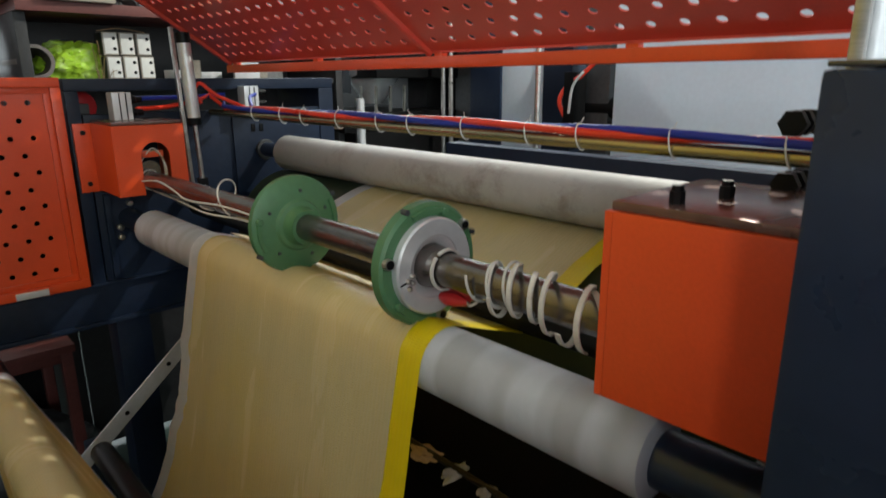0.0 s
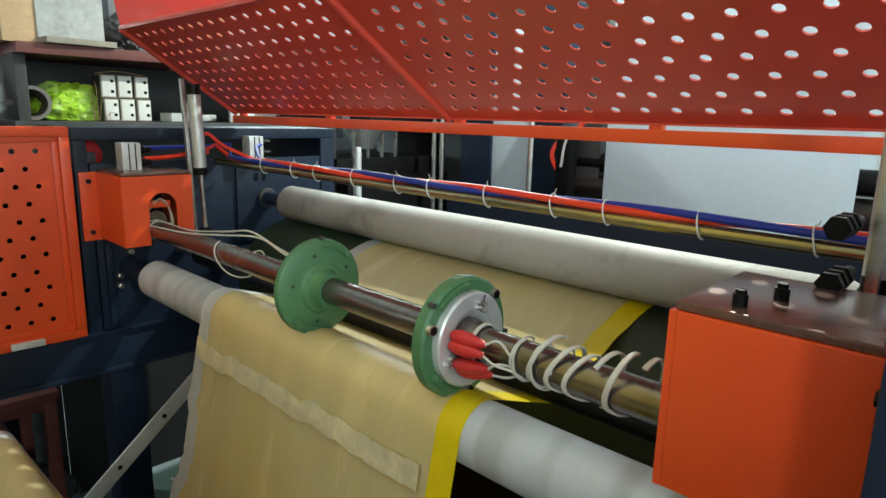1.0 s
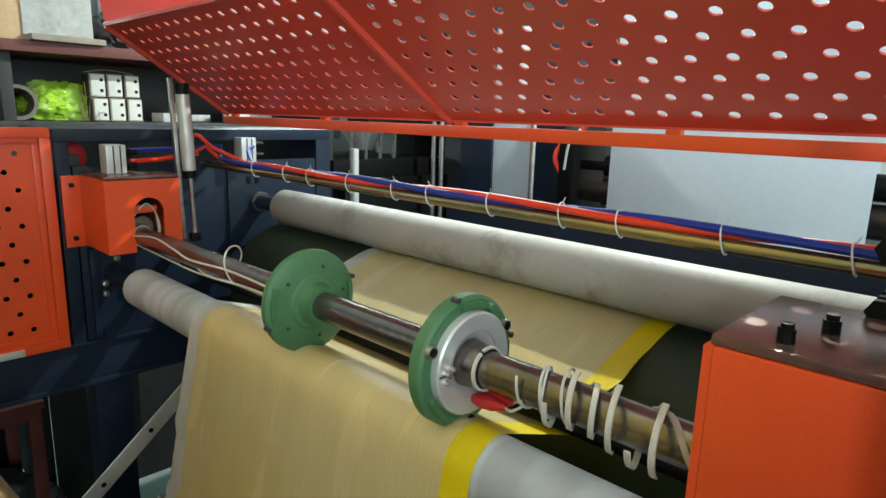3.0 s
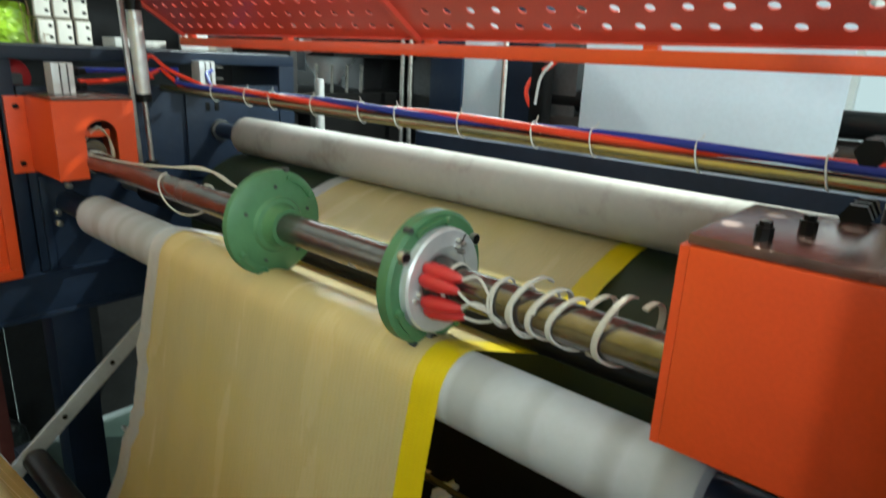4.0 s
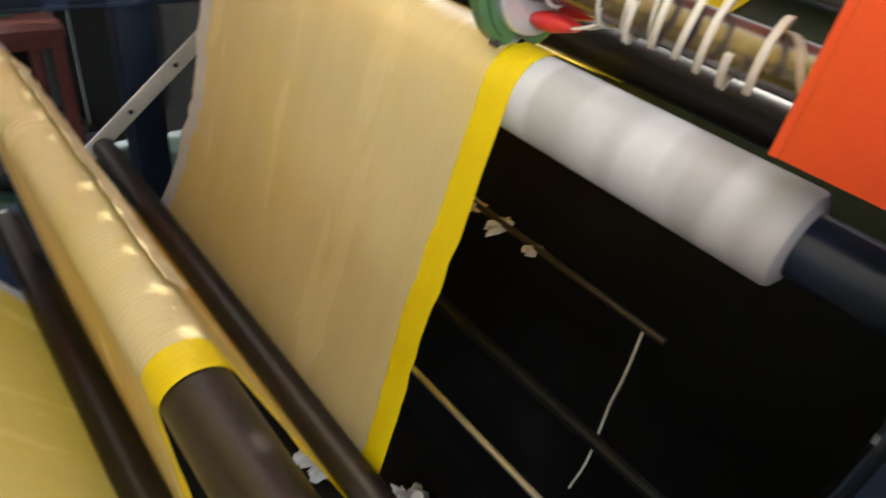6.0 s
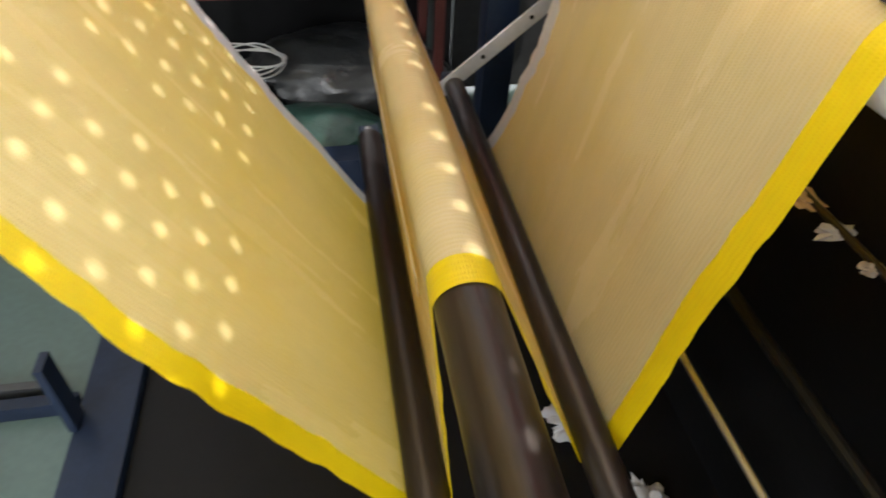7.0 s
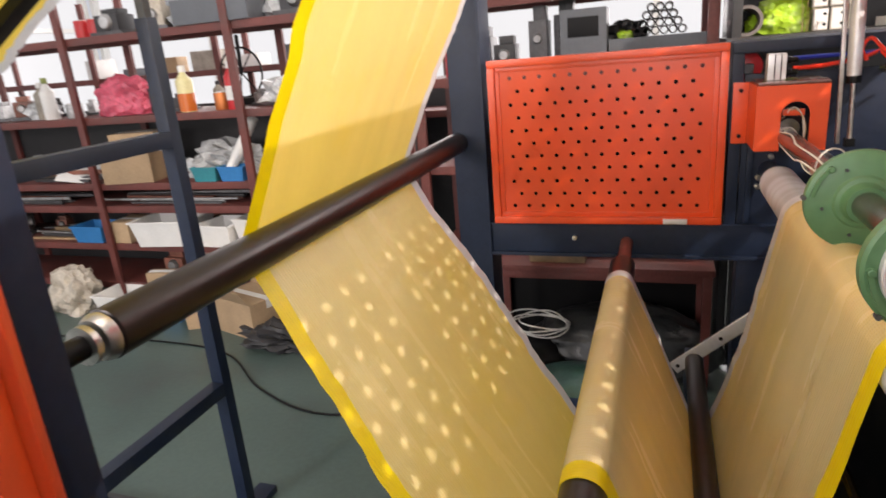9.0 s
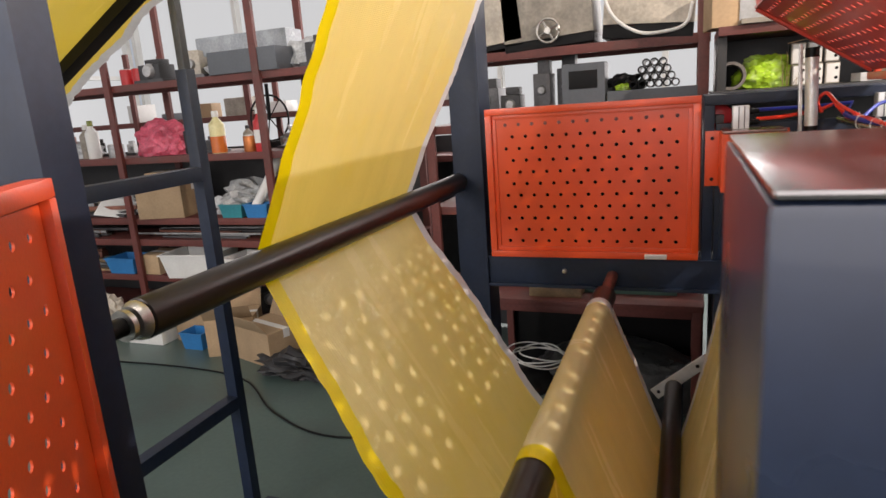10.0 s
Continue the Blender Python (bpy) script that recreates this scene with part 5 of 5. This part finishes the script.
    carton("carton", pose(-2.75, 1.12, 0.0, 0, 0, 8), 0.3, 0.1, 0.3, "flat brown carton leaning by the rack")
    tub(pose(-2.62, 0.98, 0.0), 0.2, 0.16, 0.13, BLUEPL, "small blue crate on the floor")
    solo("white_sack", crumple(0.22, 14, 0.9, 0.7, 1.0, 0.45), MIXED[3], "crumpled off-white sack on the floor", "sack", pose(-3.55, 1.0, 0))
    tub(pose(-3.1, 1.06, 0.0), 0.4, 0.3, 0.16, WHITEPL, "white plastic tub on the floor")
    # one crumpled shape standing for loose dark scraps
    solo("rubber_mat", crumple(0.2, 21, 1.6, 0.8, 0.4, 0.7), MIXED[4], "crumpled heap of dark scraps on the floor", "mat", pose(-1.55, 0.72, 0))
    # rack behind the far door
    c = carton("dark_console", pose(0.20, 1.36, 1.501), 0.24, 0.2, 0.30, "dark grey control console", GREYBOX)
    part("display", box(-0.08, 0.08, -0.104, -0.1, 0.16, 0.26, 0.002), BLACK, c)
    pipe_bundle(pose(0.47, 1.28, 1.64), 4, 0.022, 0.25, "stack of black plastic pipe ends")
    carton("steel_case", pose(0.58, 1.4, 1.501), 0.5, 0.26, 0.135, "low grey steel case under the pipes", GREYBOX)
    solo("plastic_sack", crumple(0.09, 52, 1.2, 0.8, 0.6, 0.5, 4), MIXED[4], "small black plastic sack on the steel case", "sack", pose(0.40, 1.44, 1.636))
    solo("green_rag", crumple(0.035, 53, 1.2, 1, 0.7, 0.4, 3), LIME, "small yellow-green rag on the steel case", "rag", pose(0.41, 1.36, 1.636))
    pipe_bundle(pose(0.36, 1.45, 1.501), 2, 0.02, 0.2, "short black pipe ends on the rack")
    gadget(pose(-0.05, 1.4, 1.501), 0.14, 0.2, 0.34, MIXED[0], "dark upright machined column behind the door")
    gadget(pose(0.08, 1.5, 1.501), 0.16, 0.2, 0.37, MIXED[0], "dark upright machined column behind the door")
    gadget(pose(-0.42, 1.4, 1.501), 0.3, 0.22, 0.26, MIXED[0], "dark iron fixture with an open frame")
    tin(pose(-0.52, 1.25, 1.501), 0.14, 0.045, REDPLUG, "red tin among dark fixtures")
    gadget(pose(-0.22, 1.3, 1.501), 0.16, 0.18, 0.2, MIXED[4], "black iron bracket among dark fixtures")
    for k, (x, w, a) in enumerate(((-0.42, 0.6, -14), (0.02, 0.5, -8), (0.55, 0.46, 10))):
        c = carton("beige_machine_case", pose(x, 1.4, 1.93 + 0.02 * k, 0, a * 0.4, 0), w, 0.42, 0.26, "beige steel machine case stored on the top board", MIXED[3])
        part("foot", box(-w / 2, w / 2, -0.2, 0.2, -0.03 - 0.02 * k, -0.001, 0.004), BLACK, c)
    h = thing("hand_wheel", "bright steel hand wheel on the top board", "hand wheel", pose(0.03, 1.16, 1.985))
    part("rim", tube([(0.062 * math.cos(k * 0.2618), 0, 0.062 * math.sin(k * 0.2618)) for k in range(25)], 0.007, 8), STEEL, h)
    for k in range(4):
        part("spoke", tube([(0, 0, 0), (0.062 * math.cos(k * 1.571 + 0.5), 0, 0.062 * math.sin(k * 1.571 + 0.5))], 0.006, 6), STEEL, h)
    part("hub", lathe([(-0.02, 0.018), (0.04, 0.018)], seg=14), STEEL, h)
    part("crank", lathe([(-0.06, 0.007), (0.0, 0.007)], pose(0.06, 0, 0), 10), STEEL, h)
    part("axle", lathe([(0.04, 0.01), (0.07, 0.01)], seg=10), STEEL, h)
    solo("white_cable", tube(smooth_path([(0.3, 1.17, 2.3), (0.36, 1.16, 2.05), (0.5, 1.15, 1.93), (0.65, 1.15, 1.92), (0.74, 1.16, 1.95), (0.77, 1.17, 2.05)]), 0.009, 8), WHITEPL, "white cable hanging in a loop", "cable")
    # dark cupboard to the right of the rack
    k = thing("dark_cupboard", "brown-topped open cupboard under cartons, with black sheets for its dark void", "cupboard")
    part("top", box(0.88, 2.3, 0.80, 1.35, 1.845, 1.885, 0.004), SHELF, k)
    # black sheets stand in for the dark void below the top board
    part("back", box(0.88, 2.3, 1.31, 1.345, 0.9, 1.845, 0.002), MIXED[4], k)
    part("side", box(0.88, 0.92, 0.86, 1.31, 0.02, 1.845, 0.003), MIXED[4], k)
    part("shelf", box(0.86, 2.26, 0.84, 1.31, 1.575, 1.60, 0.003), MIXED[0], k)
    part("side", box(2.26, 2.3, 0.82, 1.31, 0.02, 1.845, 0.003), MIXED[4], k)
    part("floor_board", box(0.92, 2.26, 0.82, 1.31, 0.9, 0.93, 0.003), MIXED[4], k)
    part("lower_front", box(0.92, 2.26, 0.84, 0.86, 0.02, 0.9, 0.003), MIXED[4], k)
    solo("cardboard_slab", box(-0.125, 0.125, -0.15, 0.15, 0, 0.022, 0.004), material("grey_board", (0.3, 0.27, 0.23), 0.85, vary=0.15, scale=9), "grey cardboard slab overhanging the cupboard top", "cardboard", pose(1.085, 0.92, 1.886, 0, 0, 4))
    carton("white_carton", pose(1.09, 0.96, 1.909, 0, 0, -4), 0.23, 0.22, 0.21, "white printed carton on the cardboard slab", material("greyed_white_board", (0.4, 0.41, 0.42), 0.7, vary=0.2, scale=8))
    carton("carton", pose(0.90, 0.98, 1.886, 0, 0, 8), 0.13, 0.24, 0.2, "buff cardboard carton on the cupboard")
    carton("dark_carton", pose(1.34, 1.08, 1.886, 0, 0, 5), 0.2, 0.26, 0.26, "dark grey carton on the cupboard", GREYBOX)
    carton("carton", pose(1.62, 1.05, 1.886, 0, 0, 5), 0.26, 0.26, 0.24, "buff cardboard carton on the cupboard")
    solo("plastic_bag", crumple(0.09, 31, 1.0, 0.8, 0.9, 0.4), MIXED[4], "crumpled black plastic bag on the cupboard", "bag", pose(1.27, 0.9, 1.886))


fill_racks()


# ---- the next machine, behind the air pipe ----
def next_machine():
    m = thing("next_machine", "next processing machine with a tall white film web", "machine")
    for y in (-0.46, -1.72):
        part("side_post", box(2.72, 2.86, y - 0.06, y + 0.06, 0, 2.2), DARKIRON, m)
    part("cross_beam", box(2.72, 2.86, -1.66, -0.40, 0.75, 0.85), DARKIRON, m)
    for z, r, mt in ((1.47, 0.045, BLACK), (1.36, 0.06, BROWNTUBE), (1.18, 0.05, BLACK), (0.98, 0.05, BROWNTUBE), (1.95, 0.05, BLACK)):
        part("roller", lathe([(-1.66, r), (-0.40, r)], pose(2.76, 0, z), 24), mt, m)
    part("web", box(2.655, 2.66, -1.50, -0.585, 0.85, 2.3, 0.001), WHITEWEB, m, "taut white film web")
    for z in (1.40, 1.25):
        part("knob", lathe([(-0.40, 0.03), (-0.36, 0.03)], pose(2.76, 0, z), 16), BLACK, m)
    part("guide_bracket", box(2.62, 2.70, -0.42, -0.36, 1.3, 1.62, 0.004), BLACK, m)
    part("guide_rod", tube([(2.6, -0.235, 0.6), (2.6, -0.235, 1.75)], 0.012, 10), STEEL, m)
    part("hose", tube(smooth_path([(2.64, -0.5, 1.66), (2.62, -0.44, 1.6), (2.64, -0.38, 1.58), (2.62, -0.34, 1.5), (2.64, -0.38, 1.4)]), 0.01, 8), REDHOSE, m)
    part("hose", tube(smooth_path([(2.60, -0.47, 1.62), (2.6, -0.42, 1.56), (2.62, -0.39, 1.45)]), 0.006, 8), WHITEPL, m)
    n = thing("second_web_stand", "navy steel stand with a narrow white film web", "machine")
    part("post", box(2.9, 3.05, 0.25, 0.47, 0, 2.2), NAVY, n)
    part("post", box(2.9, 3.05, -0.20, -0.03, 0, 2.2), NAVY, n)
    part("web", box(2.915, 2.92, -0.03, 0.25, 0.8, 2.1, 0.001), WHITEWEB, n, "narrow white film web")
    part("rail", tube([(2.82, 0.54, 0.4), (2.82, 0.54, 1.9)], 0.013, 10), STEEL, n)
    part("rail", tube([(2.82, 0.60, 0.4), (2.82, 0.60, 1.9)], 0.013, 10), STEEL, n)
    part("backing", box(3.06, 3.12, 0.47, 0.75, 0, 2.2), DARKIRON, n)
    c = thing("press_console", "grey-green press with dark slots and a hopper", "machine")
    part("base", box(2.3, 3.2, 0.72, 1.6, 0, 1.32), BLACK, c)
    part("slide", box(2.26, 3.1, 0.76, 1.5, 1.32, 1.42, 0.01), BLACK, c)
    for k in range(7):
        part("slot", box(2.252, 2.262, 0.80 + 0.09 * k, 0.86 + 0.09 * k, 1.34, 1.40, 0.004), BLACK if k % 2 else MIXED[3], c)
    bm = lathe([(0, 0.05), (0.16, 0.16), (0.22, 0.16)], pose(2.6, 0.95, 1.46, 90), 20)
    part("hopper", bm, ALU, c)
    part("column", box(2.9, 3.05, 1.0, 1.2, 1.42, 2.0), DARKIRON, c)
    part("head", box(2.45, 3.05, 0.72, 1.6, 1.60, 2.05, 0.01), BLACK, c)
    part("hopper_plate", box(2.44, 2.448, 0.95, 1.25, 1.52, 1.66, 0.002), GREYBOX, c)
    part("screen_back", box(3.12, 3.18, 0.7, 2.4, 1.32, 2.15, 0.01), BLACK, c)
    for k in range(4):
        part("lever", tube([(2.4 + 0.1 * k, 0.80, 1.42), (2.38 + 0.1 * k, 0.77, 1.56)], 0.009, 8), STEEL, c)
    p = thing("guide_column", "bright steel guide column between the machines", "column")
    part("tube", tube([(1.98, 0.23, 0.0), (1.98, 0.23, 1.515)], 0.018, 14), ALU, p)
    part("base", box(1.92, 2.04, 0.17, 0.29, 0.0, 0.02, 0.003), DARKIRON, p)
    q = thing("cross_plate", "long dark navy cross plate behind the press roller", "machine frame")
    part("plate", box(1.84, 1.90, -1.95, -0.45, 0.6, 1.385), NAVY, q)
    part("leg", box(1.84, 1.90, -1.95, -1.85, 0, 0.6), NAVY, q)
    part("leg", box(1.84, 1.90, -0.55, -0.45, 0, 0.6), NAVY, q)
    r = thing("far_machine", "dark machine line standing further back", "machine")
    part("body", box(3.6, 5.2, -1.2, 2.6, 0, 1.35), DARKIRON, r)
    part("panel", box(3.55, 3.6, -0.2, 0.5, 0.9, 1.9, 0.004), GREYBOX, r)
    for y in (-1.1, 0.9, 2.4):
        part("post", box(3.7, 3.85, y, y + 0.12, 1.35, 2.6), DARKIRON, r)
    part("head", box(3.7, 5.0, -1.1, 2.5, 2.2, 2.5), DARKIRON, r)


next_machine()


# ---- what moves ----
SPEED = 0.22   # film, metres a second


def film_pose(s):
    k = max(1, min(len(FILM_S) - 1, int(np.searchsorted(FILM_S, s))))
    u = (s - FILM_S[k - 1]) / (FILM_S[k] - FILM_S[k - 1])
    p, q = FILM_PTS[k - 1], FILM_PTS[k]
    x, z = p[0] + (q[0] - p[0]) * u, p[1] + (q[1] - p[1]) * u
    a, b = edges(s)
    t = math.degrees(math.atan2(q[1] - p[1], q[0] - p[0]))
    return pose(x, (a + b) / 2, z, 0, -t, 0)


def motions():
    """Shaft and rollers turn steadily, and the splice runs along with the film."""
    shaft = bpy.data.objects["disc_shaft"]
    walk(shaft, [(k * 0.5, pose(SHX, 0, SHZ, 0, 227 + 124 * k * 0.5, 0)) for k in range(21)])
    for ob, x, z, degrees in ROLLS:
        walk(ob, [(k * 0.2, pose(x, 0, z, 0, degrees * k * 0.2, 0)) for k in range(51)])
    # the web wanders a little across the rollers
    walk(web, [(t, pose(0, y, 0)) for t, y in ((0, -0.008), (2.0, -0.016), (3.5, -0.028), (4.2, -0.026), (5.2, -0.026), (6.3, -0.004), (8.0, -0.008), (10.0, 0.0))])
    s0 = s_near(DX, DZ + DR) + 0.06
    walk(film_splice, [(k * 0.1, film_pose(s0 - SPEED * k * 0.1)) for k in range(101)])


motions()
